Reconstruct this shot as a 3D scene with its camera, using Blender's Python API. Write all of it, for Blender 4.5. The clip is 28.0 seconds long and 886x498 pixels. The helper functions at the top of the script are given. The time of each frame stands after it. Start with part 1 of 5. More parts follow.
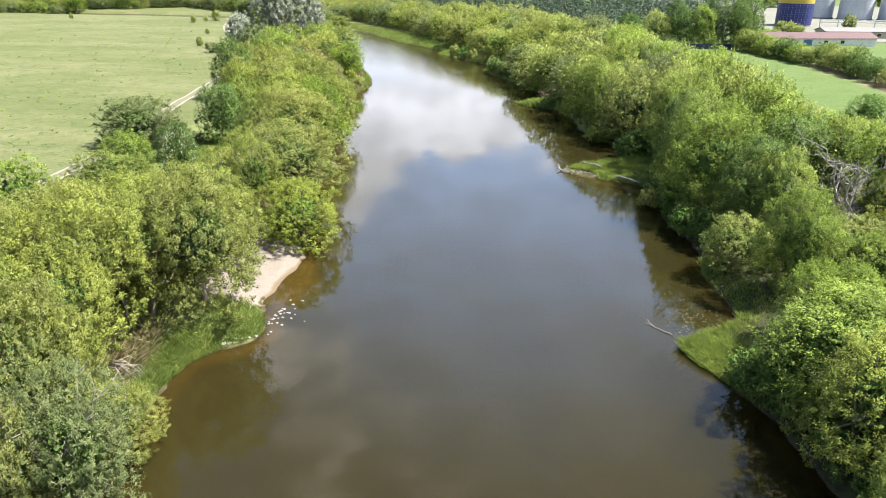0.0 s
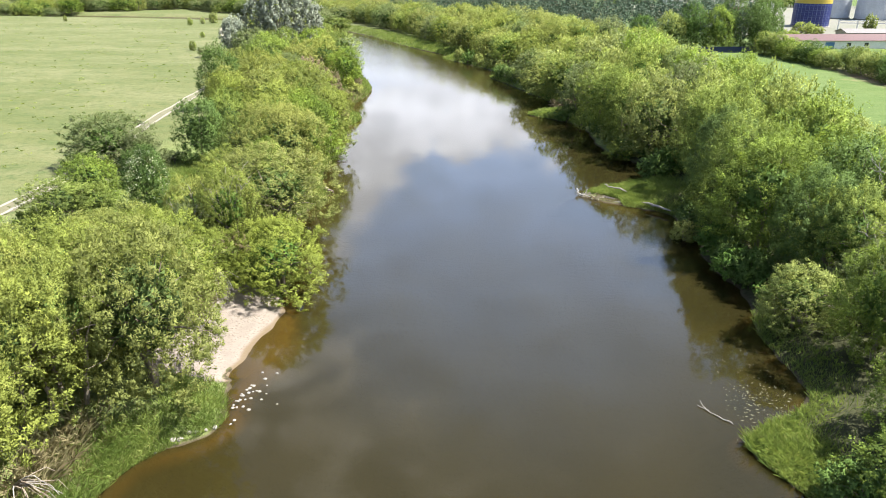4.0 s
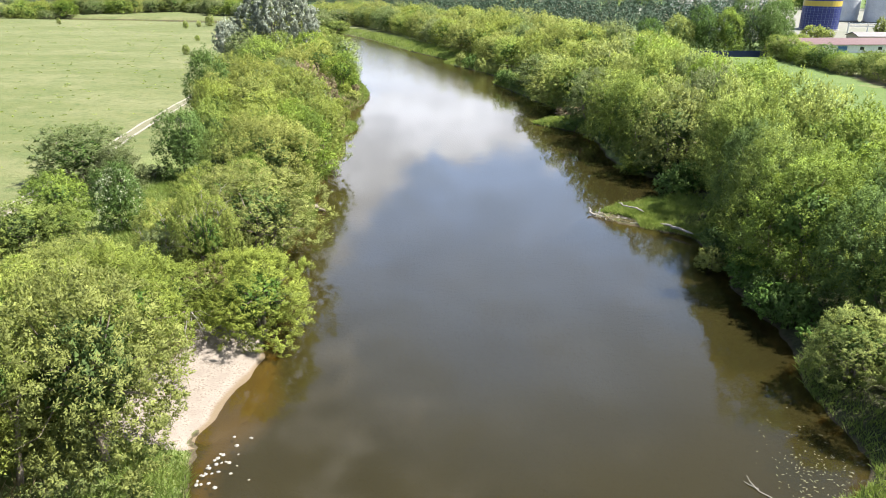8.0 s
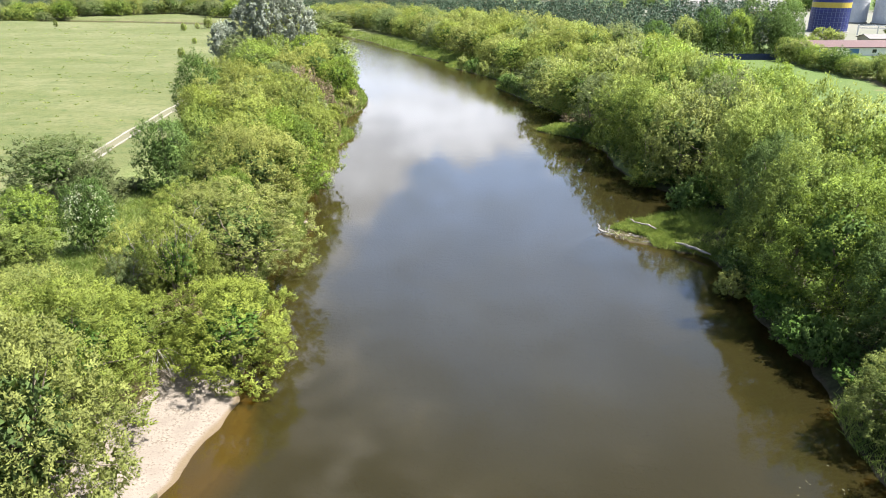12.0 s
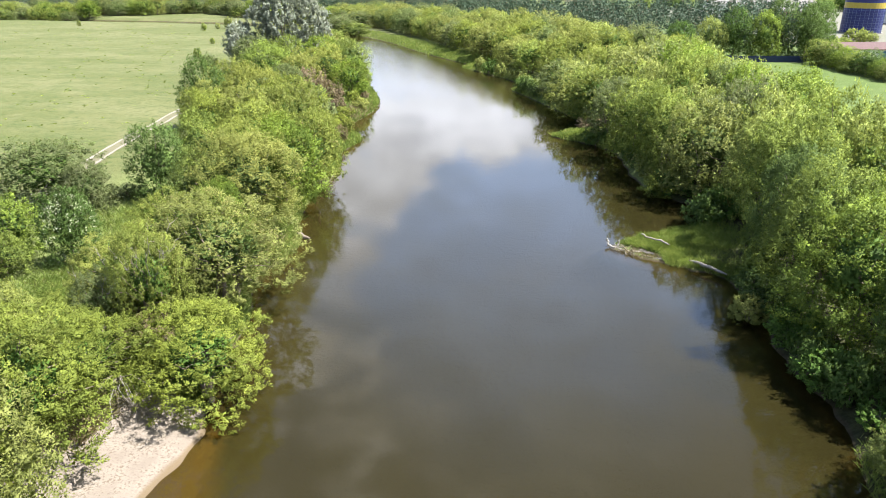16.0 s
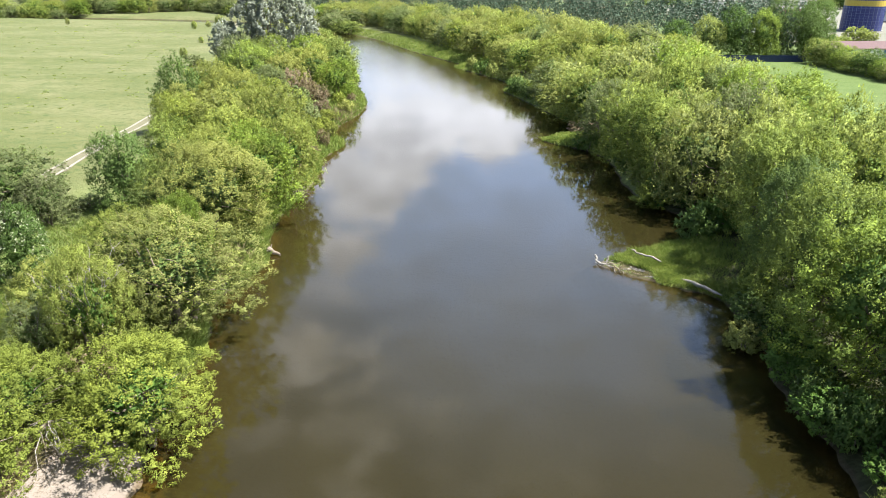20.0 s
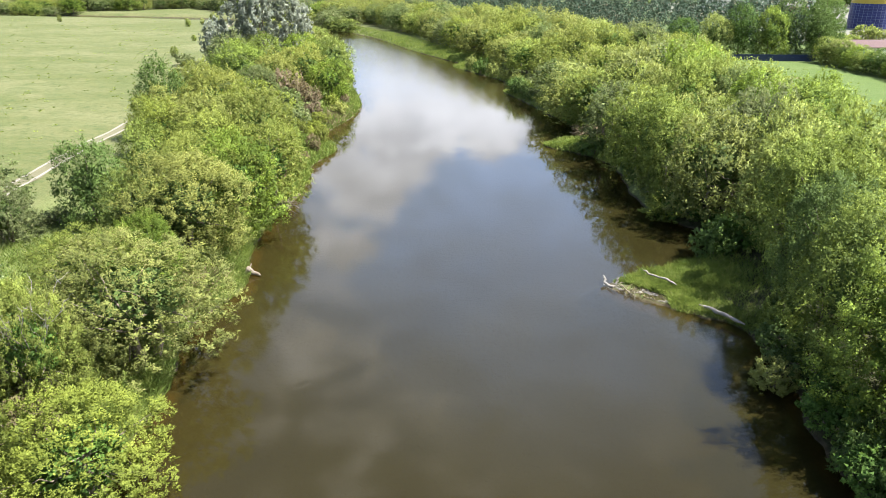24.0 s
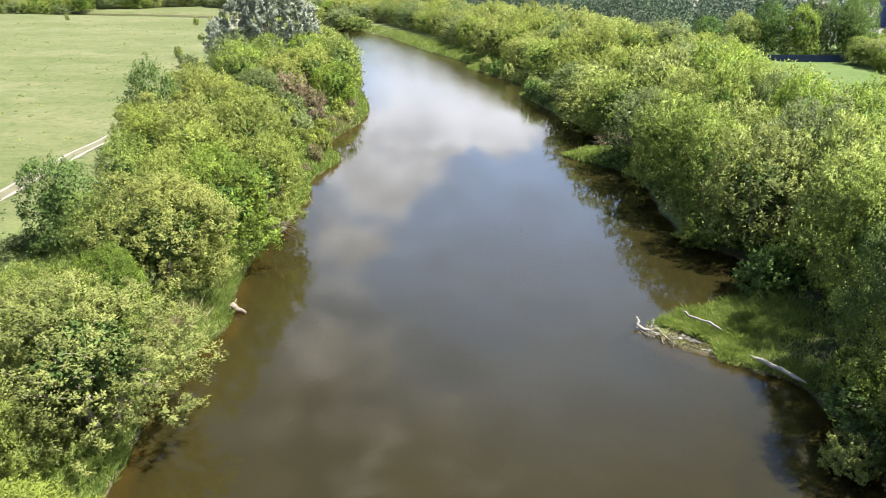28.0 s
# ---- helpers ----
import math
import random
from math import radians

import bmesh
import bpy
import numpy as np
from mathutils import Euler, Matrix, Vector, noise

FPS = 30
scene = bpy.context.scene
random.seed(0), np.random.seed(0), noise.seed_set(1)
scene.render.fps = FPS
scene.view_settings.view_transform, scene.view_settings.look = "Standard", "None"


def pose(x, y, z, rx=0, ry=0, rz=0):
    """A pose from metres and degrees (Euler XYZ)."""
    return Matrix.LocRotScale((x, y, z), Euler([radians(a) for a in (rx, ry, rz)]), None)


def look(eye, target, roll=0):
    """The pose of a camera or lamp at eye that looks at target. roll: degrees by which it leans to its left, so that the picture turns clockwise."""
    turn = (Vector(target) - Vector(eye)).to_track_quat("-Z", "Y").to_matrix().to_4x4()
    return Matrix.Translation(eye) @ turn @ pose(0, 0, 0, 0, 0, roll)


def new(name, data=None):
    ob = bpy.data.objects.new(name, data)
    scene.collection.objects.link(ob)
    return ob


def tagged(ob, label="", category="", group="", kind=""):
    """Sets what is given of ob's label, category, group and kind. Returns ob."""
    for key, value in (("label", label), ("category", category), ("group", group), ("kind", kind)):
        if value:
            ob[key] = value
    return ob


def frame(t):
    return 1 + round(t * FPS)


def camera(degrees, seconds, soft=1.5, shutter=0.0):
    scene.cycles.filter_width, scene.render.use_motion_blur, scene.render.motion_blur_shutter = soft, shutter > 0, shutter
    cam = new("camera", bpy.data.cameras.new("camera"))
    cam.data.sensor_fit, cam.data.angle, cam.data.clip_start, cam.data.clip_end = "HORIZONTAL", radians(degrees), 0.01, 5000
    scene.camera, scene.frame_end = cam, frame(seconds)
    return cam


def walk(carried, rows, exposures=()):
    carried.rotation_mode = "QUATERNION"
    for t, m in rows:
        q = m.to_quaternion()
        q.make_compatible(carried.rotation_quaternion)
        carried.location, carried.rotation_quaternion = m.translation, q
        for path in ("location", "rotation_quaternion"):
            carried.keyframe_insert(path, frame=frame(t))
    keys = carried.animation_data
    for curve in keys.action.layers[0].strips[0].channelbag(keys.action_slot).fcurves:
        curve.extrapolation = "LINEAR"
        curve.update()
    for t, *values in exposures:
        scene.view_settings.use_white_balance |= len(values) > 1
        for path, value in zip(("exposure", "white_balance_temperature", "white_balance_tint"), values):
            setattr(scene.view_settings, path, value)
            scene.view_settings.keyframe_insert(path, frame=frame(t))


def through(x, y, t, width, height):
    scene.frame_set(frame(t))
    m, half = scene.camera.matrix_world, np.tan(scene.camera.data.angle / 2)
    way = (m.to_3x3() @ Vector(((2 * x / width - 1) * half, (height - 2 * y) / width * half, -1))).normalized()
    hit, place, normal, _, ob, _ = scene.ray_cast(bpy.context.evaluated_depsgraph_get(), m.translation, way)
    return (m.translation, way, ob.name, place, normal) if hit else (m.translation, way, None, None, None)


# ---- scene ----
# Camera: a slow, level flight up the river.
cam = camera(65.0, 28.0, soft=0.9)
PATH = [
    (0, (2.028, -4.392, 25.785), (1.865, -2.545, 25.034), 0.5),
    (1.5, (1.509, 0.649, 25.747), (1.339, 2.495, 24.996), 0.4),
    (3, (1.188, 4.515, 25.812), (1.013, 6.36, 25.06), 0.3),
    (5.5, (0.707, 9.617, 25.667), (0.531, 11.464, 24.92), 0.3),
    (8, (0.281, 13.769, 25.597), (0.103, 15.616, 24.852), 0.3),
    (9.5, (0.119, 16.176, 25.595), (-0.062, 18.024, 24.852), 0.3),
    (11, (0.109, 18.249, 25.432), (-0.073, 20.097, 24.691), 0.2),
    (13.5, (0.796, 20.939, 25.527), (0.578, 22.783, 24.784), 0.3),
    (14.5, (1.305, 22.241, 25.447), (1.052, 24.081, 24.705), 0.1),
    (15, (1.559, 22.59, 25.431), (1.306, 24.43, 24.689), 0.2),
    (17, (2.789, 24.561, 25.51), (2.536, 26.4, 24.766), 0.2),
    (20, (3.481, 28.12, 25.663), (3.232, 29.957, 24.913), 0.2),
    (23.5, (3.264, 33.06, 25.513), (3.015, 34.895, 24.757), 0.2),
    (25, (3.015, 35.864, 25.361), (2.765, 37.697, 24.603), 0.3),
    (26.5, (2.728, 38.747, 25.371), (2.475, 40.579, 24.61), 0.3),
    (27, (2.554, 39.772, 25.38), (2.298, 41.603, 24.617), 0.3),
    (27.5, (2.458, 40.766, 25.441), (2.19, 42.595, 24.677), 0.1),
    (28, (2.307, 41.875, 25.374), (2.022, 43.701, 24.61), 0.1),
]
walk(cam, [(t, look(eye, target, roll)) for t, eye, target, roll in PATH])

# ---- light ----
SUN_AZ, SUN_EL = radians(84), radians(60)   # azimuth from +y towards +x


def direction(az, el):
    return Vector((math.sin(az) * math.cos(el), math.cos(az) * math.cos(el), math.sin(el)))


def make_world():
    world = bpy.data.worlds.new("summer_sky")
    scene.world = world
    world.use_nodes = True
    nt = world.node_tree
    nt.nodes.clear()
    N, L = nt.nodes.new, nt.links.new
    out = N("ShaderNodeOutputWorld")
    sky = N("ShaderNodeTexSky")
    sky.sky_type = "NISHITA"
    sky.sun_disc = False
    sky.sun_elevation, sky.sun_rotation = SUN_EL, SUN_AZ
    sky.air_density, sky.dust_density, sky.ozone_density = 1.0, 1.2, 1.0
    bg_sky, bg_cloud, mix = N("ShaderNodeBackground"), N("ShaderNodeBackground"), N("ShaderNodeMixShader")
    bg_sky.inputs["Strength"].default_value = 0.06
    coord = N("ShaderNodeTexCoord")

    def maths(op, a, b=None, clamp=False):
        n = N("ShaderNodeMath")
        n.operation, n.use_clamp = op, clamp
        for i, v in enumerate((a, b)):
            if v is None:
                continue
            if isinstance(v, (int, float)):
                n.inputs[i].default_value = v
            else:
                L(v, n.inputs[i])
        return n.outputs[0]

    stretch = N("ShaderNodeVectorMath")
    stretch.operation = "MULTIPLY"
    stretch.inputs[1].default_value = (1.0, 1.0, 2.3)
    L(coord.outputs["Generated"], stretch.inputs[0])
    noise_n = N("ShaderNodeTexNoise")
    noise_n.inputs["Scale"].default_value = 11.0
    noise_n.inputs["Detail"].default_value = 8
    noise_n.inputs["Roughness"].default_value = 0.56
    noise_n.inputs["Distortion"].default_value = 0.35
    L(stretch.outputs[0], noise_n.inputs["Vector"])
    # the cumulus bank low ahead with a blue gap above it, and thin veils higher up
    total = None
    for az, el, spread_deg, gain in ((-13, 13.4, 4.6, 0.55), (-16.5, 18.5, 4.2, 0.6), (-10.4, 15.2, 2.8, 0.5), (-8.6, 11.6, 2.6, 0.4), (-3.9, 12.9, 1.9, 0.78), (-1.6, 11.4, 2.4, 0.5), (-9, 7.6, 6.5, 0.5), (-1, 7.2, 6.0, 0.46), (8, 7, 6.0, 0.4), (2.8, 13, 2.6, 0.36),
                                     (-17, 37, 9, 0.3), (6, 41, 9, 0.2), (-25, 28, 8, 0.3), (60, 30, 14, 0.4), (125, 35, 16, 0.4), (-110, 35, 16, 0.4)):
        dot = N("ShaderNodeVectorMath")
        dot.operation = "DOT_PRODUCT"
        dot.inputs[1].default_value = direction(radians(az), radians(el))
        L(coord.outputs["Generated"], dot.inputs[0])
        ramp = N("ShaderNodeMapRange")
        ramp.interpolation_type = "SMOOTHSTEP"
        ramp.inputs["From Min"].default_value = math.cos(radians(spread_deg * 1.5))
        ramp.inputs["From Max"].default_value = 1.0
        ramp.inputs["To Max"].default_value = gain
        L(dot.outputs["Value"], ramp.inputs["Value"])
        total = ramp.outputs[0] if total is None else maths("ADD", total, ramp.outputs[0])
    total = maths("MULTIPLY", total, maths("ADD", maths("MULTIPLY", noise_n.outputs[0], 4.4), -1.1))
    total = maths("ADD", total, maths("MULTIPLY", maths("SUBTRACT", noise_n.outputs[0], 0.5), 0.5))
    cover = N("ShaderNodeMapRange")
    cover.interpolation_type = "SMOOTHSTEP"
    cover.inputs["From Min"].default_value = 0.2
    cover.inputs["From Max"].default_value = 0.78
    cover.inputs["To Max"].default_value = 0.86
    L(total, cover.inputs["Value"])
    L(sky.outputs[0], bg_sky.inputs[0])
    # grey undersides and bright tops within the clouds
    puff = N("ShaderNodeTexNoise")
    puff.inputs["Scale"].default_value, puff.inputs["Detail"].default_value = 15.0, 6
    L(stretch.outputs[0], puff.inputs["Vector"])
    tone = N("ShaderNodeMapRange")
    tone.interpolation_type = "SMOOTHSTEP"
    for key, v in (("From Min", 0.38), ("From Max", 0.66), ("To Min", 0.48), ("To Max", 0.72)):
        tone.inputs[key].default_value = v
    L(puff.outputs[0], tone.inputs["Value"])
    L(tone.outputs[0], bg_cloud.inputs["Strength"])
    bg_cloud.inputs[0].default_value = (0.93, 0.94, 1.0, 1)
    L(cover.outputs[0], mix.inputs[0])
    L(bg_cloud.outputs[0], mix.inputs[2])
    # summer haze, brighter towards the horizon
    high = N("ShaderNodeSeparateXYZ")
    L(coord.outputs["Generated"], high.inputs[0])
    veil = N("ShaderNodeMapRange")
    veil.interpolation_type = "SMOOTHSTEP"
    for key, v in (("From Min", 0.75), ("From Max", 0.05), ("To Min", 0.0), ("To Max", 0.5)):
        veil.inputs[key].default_value = v
    L(high.outputs[2], veil.inputs["Value"])
    bg_haze, last = N("ShaderNodeBackground"), N("ShaderNodeMixShader")
    bg_haze.inputs[0].default_value, bg_haze.inputs[1].default_value = (0.58, 0.72, 1.0, 1), 0.35
    L(veil.outputs[0], last.inputs[0])
    L(bg_sky.outputs[0], last.inputs[1])
    L(bg_haze.outputs[0], last.inputs[2])
    # a thin bright veil stands over the river ahead
    ahead = N("ShaderNodeVectorMath")
    ahead.operation = "DOT_PRODUCT"
    ahead.inputs[1].default_value = direction(0, radians(17))
    L(coord.outputs["Generated"], ahead.inputs[0])
    thin = N("ShaderNodeMapRange")
    thin.interpolation_type = "SMOOTHSTEP"
    for key, v in (("From Min", math.cos(radians(27))), ("From Max", math.cos(radians(8))), ("To Min", 0.0), ("To Max", 1.0)):
        thin.inputs[key].default_value = v
    L(ahead.outputs["Value"], thin.inputs["Value"])
    bg_thin, over = N("ShaderNodeBackground"), N("ShaderNodeMixShader")
    bg_thin.inputs[0].default_value, bg_thin.inputs[1].default_value = (0.47, 0.66, 1.06, 1), 0.72
    L(maths("MULTIPLY", thin.outputs[0], maths("ADD", maths("MULTIPLY", noise_n.outputs[0], 1.3), -0.02, True), True), over.inputs[0])
    L(last.outputs[0], over.inputs[1])
    L(bg_thin.outputs[0], over.inputs[2])
    L(over.outputs[0], mix.inputs[1])
    L(mix.outputs[0], out.inputs[0])


make_world()
sun_data = bpy.data.lights.new("sun", "SUN")
sun_data.energy, sun_data.angle, sun_data.color = 5.0, radians(0.53), (1.0, 0.955, 0.885)
sun = new("sun", sun_data)
sun.matrix_world = look(direction(SUN_AZ, SUN_EL) * 400, (0, 0, 0))
scene.view_settings.exposure = 2.05


# ---- materials ----
class Nodes:
    """A short hand for building node materials."""

    def __init__(self, name):
        self.mat = bpy.data.materials.new(name)
        self.mat.use_nodes = True
        self.nt = self.mat.node_tree
        self.bsdf = self.nt.nodes["Principled BSDF"]
        self.out = self.nt.nodes["Material Output"]

    def node(self, kind, **inputs):
        n = self.nt.nodes.new("ShaderNode" + kind)
        for key, value in inputs.items():
            self.put(n.inputs[key.replace("_", " ")], value)
        return n

    def put(self, socket, value):
        if isinstance(value, bpy.types.NodeSocket):
            self.nt.links.new(value, socket)
        elif isinstance(value, tuple) and len(value) == 3 and socket.type == "RGBA":
            socket.default_value = (*value, 1)
        else:
            socket.default_value = value

    def set(self, **inputs):
        for key, value in inputs.items():
            self.put(self.bsdf.inputs[key.replace("_", " ")], value)
        return self

    def coords(self, scale=(1, 1, 1), world=True):
        src = self.node("NewGeometry").outputs["Position"] if world else self.node("TexCoord").outputs["Object"]
        m = self.node("Mapping")
        self.put(m.inputs["Vector"], src)
        m.inputs["Scale"].default_value = scale
        return m.outputs[0]

    def noise(self, scale, detail=4, rough=0.55, at=None, distort=0.0):
        n = self.node("TexNoise", Scale=scale, Detail=detail, Roughness=rough, Distortion=distort)
        if at is not None:
            self.put(n.inputs["Vector"], at)
        return n.outputs[0]

    def span(self, value, lo, hi, a=0.0, b=1.0):
        n = self.node("MapRange")
        n.interpolation_type = "SMOOTHSTEP"
        for key, v in (("Value", value), ("From Min", lo), ("From Max", hi), ("To Min", a), ("To Max", b)):
            self.put(n.inputs[key], v)
        return n.outputs[0]

    def mix(self, fac, a, b, blend="MIX"):
        n = self.nt.nodes.new("ShaderNodeMix")
        n.data_type, n.blend_type = "RGBA", blend
        self.put(n.inputs[0], fac)
        self.put(n.inputs[6], a)
        self.put(n.inputs[7], b)
        return n.outputs[2]

    def math(self, op, a, b=0.0):
        n = self.nt.nodes.new("ShaderNodeMath")
        n.operation = op
        self.put(n.inputs[0], a)
        self.put(n.inputs[1], b)
        return n.outputs[0]

    def bump(self, height, strength=0.5, distance=0.1):
        n = self.node("Bump", Strength=strength, Distance=distance, Height=height)
        return n.outputs[0]


def leaf_material(name, light, dark, dry=None, through=0.4, gloss=0.6):
    k = Nodes(name)
    info = k.node("ObjectInfo").outputs["Random"]
    island = k.node("NewGeometry").outputs["Random Per Island"]
    patch = k.noise(0.45, 3, 0.6, k.coords())
    col = k.mix(k.span(patch, 0.34, 0.66), dark, light)
    # finer noise mixes in a tone below the dark leaf colour
    mottle = k.noise(2.1, 2, 0.5, k.coords())
    col = k.mix(k.span(mottle, 0.56, 0.4, 0, 0.55), col, tuple(0.8 * v for v in dark))
    col = k.mix(k.math("MULTIPLY", island, 0.2), col, dark)
    if dry:
        col = k.mix(k.span(k.math("ADD", island, k.math("MULTIPLY", patch, 0.3)), 1.0, 1.18, 0, 0.8), col, dry)
    hsv = k.node("HueSaturation")
    k.put(hsv.inputs["Hue"], k.span(info, 0, 1, 0.492, 0.508))
    k.put(hsv.inputs["Saturation"], k.span(info, 0, 1, 0.9, 1.03))
    k.put(hsv.inputs["Value"], k.span(k.math("FRACT", k.math("MULTIPLY", info, 7.31)), 0, 1, 0.88, 1.12))
    k.put(hsv.inputs["Color"], col)
    k.set(Base_Color=hsv.outputs[0], Roughness=gloss)
    k.bsdf.inputs["Specular IOR Level"].default_value = 0.08
    trans = k.node("BsdfTranslucent")
    k.put(trans.inputs["Color"], k.mix(0.4, hsv.outputs[0], (light[0] * 1.15, light[1] * 1.1, light[2] * 0.7)))
    m = k.node("MixShader")
    m.inputs[0].default_value = through
    k.nt.links.new(k.bsdf.outputs[0], m.inputs[1])
    k.nt.links.new(trans.outputs[0], m.inputs[2])
    k.nt.links.new(m.outputs[0], k.out.inputs[0])
    return k.mat


def plain_material(name, a, b, scale=3.0, rough=0.7, bump=0.3, metal=0.0, fine=None, world=True):
    """Two tones in patches, finer grain over them, and relief."""
    k = Nodes(name)
    at = k.coords(world=world)
    big, small = k.noise(scale, 4, 0.6, at), k.noise(scale * (fine or 9), 5, 0.6, at)
    col = k.mix(k.span(big, 0.3, 0.7), a, b)
    col = k.mix(k.span(small, 0.3, 0.75, 0, 0.4), col, tuple(0.55 * v for v in a))
    k.set(Base_Color=col, Roughness=k.span(small, 0.2, 0.8, rough - 0.12, min(1, rough + 0.12)), Metallic=metal, Normal=k.bump(small, bump, 0.05))
    return k.mat


def ground_material():
    k = Nodes("meadow_ground")
    at = k.coords()
    x, y, z = k.node("SeparateXYZ", Vector=at).outputs
    wide = k.noise(0.018, 4, 0.6, k.coords((1, 2.2, 1)))
    mid = k.noise(0.16, 5, 0.65, k.coords((1, 1.8, 1)))
    fine = k.noise(2.2, 6, 0.7, at)
    col = k.mix(k.span(wide, 0.36, 0.64), (0.08, 0.09, 0.033), (0.115, 0.117, 0.056))
    col = k.mix(k.span(mid, 0.42, 0.72, 0, 0.75), col, (0.0592, 0.0777, 0.0259))
    col = k.mix(k.span(k.noise(0.07, 5, 0.7, at), 0.56, 0.74, 0, 0.6), col, (0.137, 0.13, 0.0703))
    col = k.mix(k.span(k.noise(0.9, 5, 0.75, at), 0.48, 0.66, 0, 0.75), col, (0.0407, 0.0629, 0.0185))
    col = k.mix(k.span(fine, 0.45, 0.8, 0, 0.5), col, (0.037, 0.0555, 0.0163))
    # the mown field on the far side of the right-hand trees
    lawn = k.mix(k.span(mid, 0.35, 0.7), (0.0592, 0.0925, 0.0237), (0.0777, 0.107, 0.034))
    lawn = k.mix(k.span(k.noise(0.09, 4, 0.6, at), 0.62, 0.74, 0, 0.7), lawn, (0.148, 0.115, 0.0629))
    lawn = k.mix(k.span(k.noise(0.7, 6, 0.75, at), 0.42, 0.72, 0, 0.6), lawn, (0.045, 0.075, 0.018))
    earth = k.math("MULTIPLY", k.span(k.math("ADD", x, k.math("MULTIPLY", mid, 5.0)), 84, 87.5), k.span(y, 215, 190))
    lawn = k.mix(k.math("MULTIPLY", earth, k.span(k.noise(0.25, 4, 0.6, at), 0.36, 0.56)), lawn, (0.15, 0.118, 0.076))
    col = k.mix(k.span(x, 44, 52), col, lawn)
    # soil near the river, tree shade painted dark on the right bank, then wet mud and the bed
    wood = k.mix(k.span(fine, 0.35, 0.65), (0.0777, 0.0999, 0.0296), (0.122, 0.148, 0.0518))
    shaded_floor = k.mix(k.span(fine, 0.35, 0.65), (0.0222, 0.0259, 0.0111), (0.0444, 0.0459, 0.0207))
    wood = k.mix(k.span(x, 17.0, 20.0), wood, shaded_floor)
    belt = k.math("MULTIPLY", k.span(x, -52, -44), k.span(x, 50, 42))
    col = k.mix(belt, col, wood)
    mud = k.mix(k.span(fine, 0.3, 0.7), (0.0333, 0.0266, 0.0148), (0.0629, 0.0518, 0.0311))
    col = k.mix(k.span(k.math("ADD", z, k.math("MULTIPLY", mid, 0.25)), 0.32, 0.16), col, mud)
    bed = k.mix(k.span(k.noise(0.5, 4, 0.6, at), 0.3, 0.7), (0.046, 0.031, 0.008), (0.07, 0.046, 0.012))
    shoal = k.math("ADD", k.math("POWER", k.math("ABSOLUTE", k.math("ADD", x, 17)), 2.0), k.math("MULTIPLY", k.math("POWER", k.math("ABSOLUTE", k.math("ADD", y, -48)), 2.0), 0.4))
    bed = k.mix(k.span(shoal, 70, 20), bed, (0.115, 0.08, 0.017))
    col = k.mix(k.span(z, -0.02, -0.25), col, bed)
    col = k.mix(k.span(z, -0.2, -0.75), col, (0.0163, 0.0148, 0.00666))
    k.set(Base_Color=col, Roughness=0.9, Normal=k.bump(k.math("ADD", fine, k.math("MULTIPLY", mid, 1.5)), 0.7, 0.25))
    k.bsdf.inputs["Specular IOR Level"].default_value = 0.15
    return k.mat


def water_material():
    k = Nodes("river_water")
    k.nt.nodes.remove(k.bsdf)
    ripple = k.noise(1.6, 3, 0.6, k.coords((1.0, 0.55, 1)))
    swell = k.noise(0.16, 3, 0.5, k.coords((1.0, 0.6, 1)))
    rough_patch = k.noise(0.045, 3, 0.55, k.coords((1.6, 0.7, 1)))
    # the breeze ruffles the open reach upstream
    y = k.node("SeparateXYZ", Vector=k.coords()).outputs[1]
    breeze = k.math("ADD", k.span(rough_patch, 0.42, 0.68, 0.25, 1.0), k.span(y, 140, 250, 0.0, 7.0))
    height = k.math("ADD", k.math("MULTIPLY", ripple, breeze), k.math("MULTIPLY", swell, 0.8))
    normal = k.bump(height, 0.11, 0.12)
    gloss = k.node("BsdfGlossy", Roughness=0.03, Color=(1, 1, 1), Normal=normal)
    murk = k.mix(k.span(swell, 0.3, 0.7), (0.0222, 0.0193, 0.0064), (0.027, 0.0232, 0.008))
    silt = k.node("BsdfDiffuse", Color=murk)
    clear = k.node("BsdfTransparent", Color=(0.80, 0.66, 0.30))
    body = k.node("MixShader")
    body.inputs[0].default_value = 0.5
    k.nt.links.new(silt.outputs[0], body.inputs[1])
    k.nt.links.new(clear.outputs[0], body.inputs[2])
    fres = k.node("Fresnel", IOR=1.34, Normal=normal)
    m = k.node("MixShader", Fac=fres.outputs[0])
    k.nt.links.new(body.outputs[0], m.inputs[1])
    k.nt.links.new(gloss.outputs[0], m.inputs[2])
    k.nt.links.new(m.outputs[0], k.out.inputs[0])
    return k.mat


def sand_material():
    k = Nodes("dry_sand")
    at = k.coords()
    x, y, z = k.node("SeparateXYZ", Vector=at).outputs
    fine, mid = k.noise(7, 6, 0.7, at), k.noise(0.8, 4, 0.6, at)
    col = k.mix(k.span(mid, 0.3, 0.7), (0.132, 0.111, 0.092), (0.172, 0.148, 0.126))
    col = k.mix(k.span(k.math("ADD", fine, k.math("MULTIPLY", mid, 0.35)), 0.68, 0.82, 0, 0.75), col, (0.0666, 0.0481, 0.0296))
    col = k.mix(k.span(z, 0.16, 0.04), col, (0.0962, 0.0703, 0.0407))
    col = k.mix(k.span(z, -0.02, -0.2), col, (0.115, 0.08, 0.017))
    col = k.mix(k.span(z, -0.2, -0.75), col, (0.0163, 0.0148, 0.00666))
    k.set(Base_Color=col, Roughness=0.95, Normal=k.bump(k.math("ADD", fine, mid), 0.6, 0.08))
    return k.mat


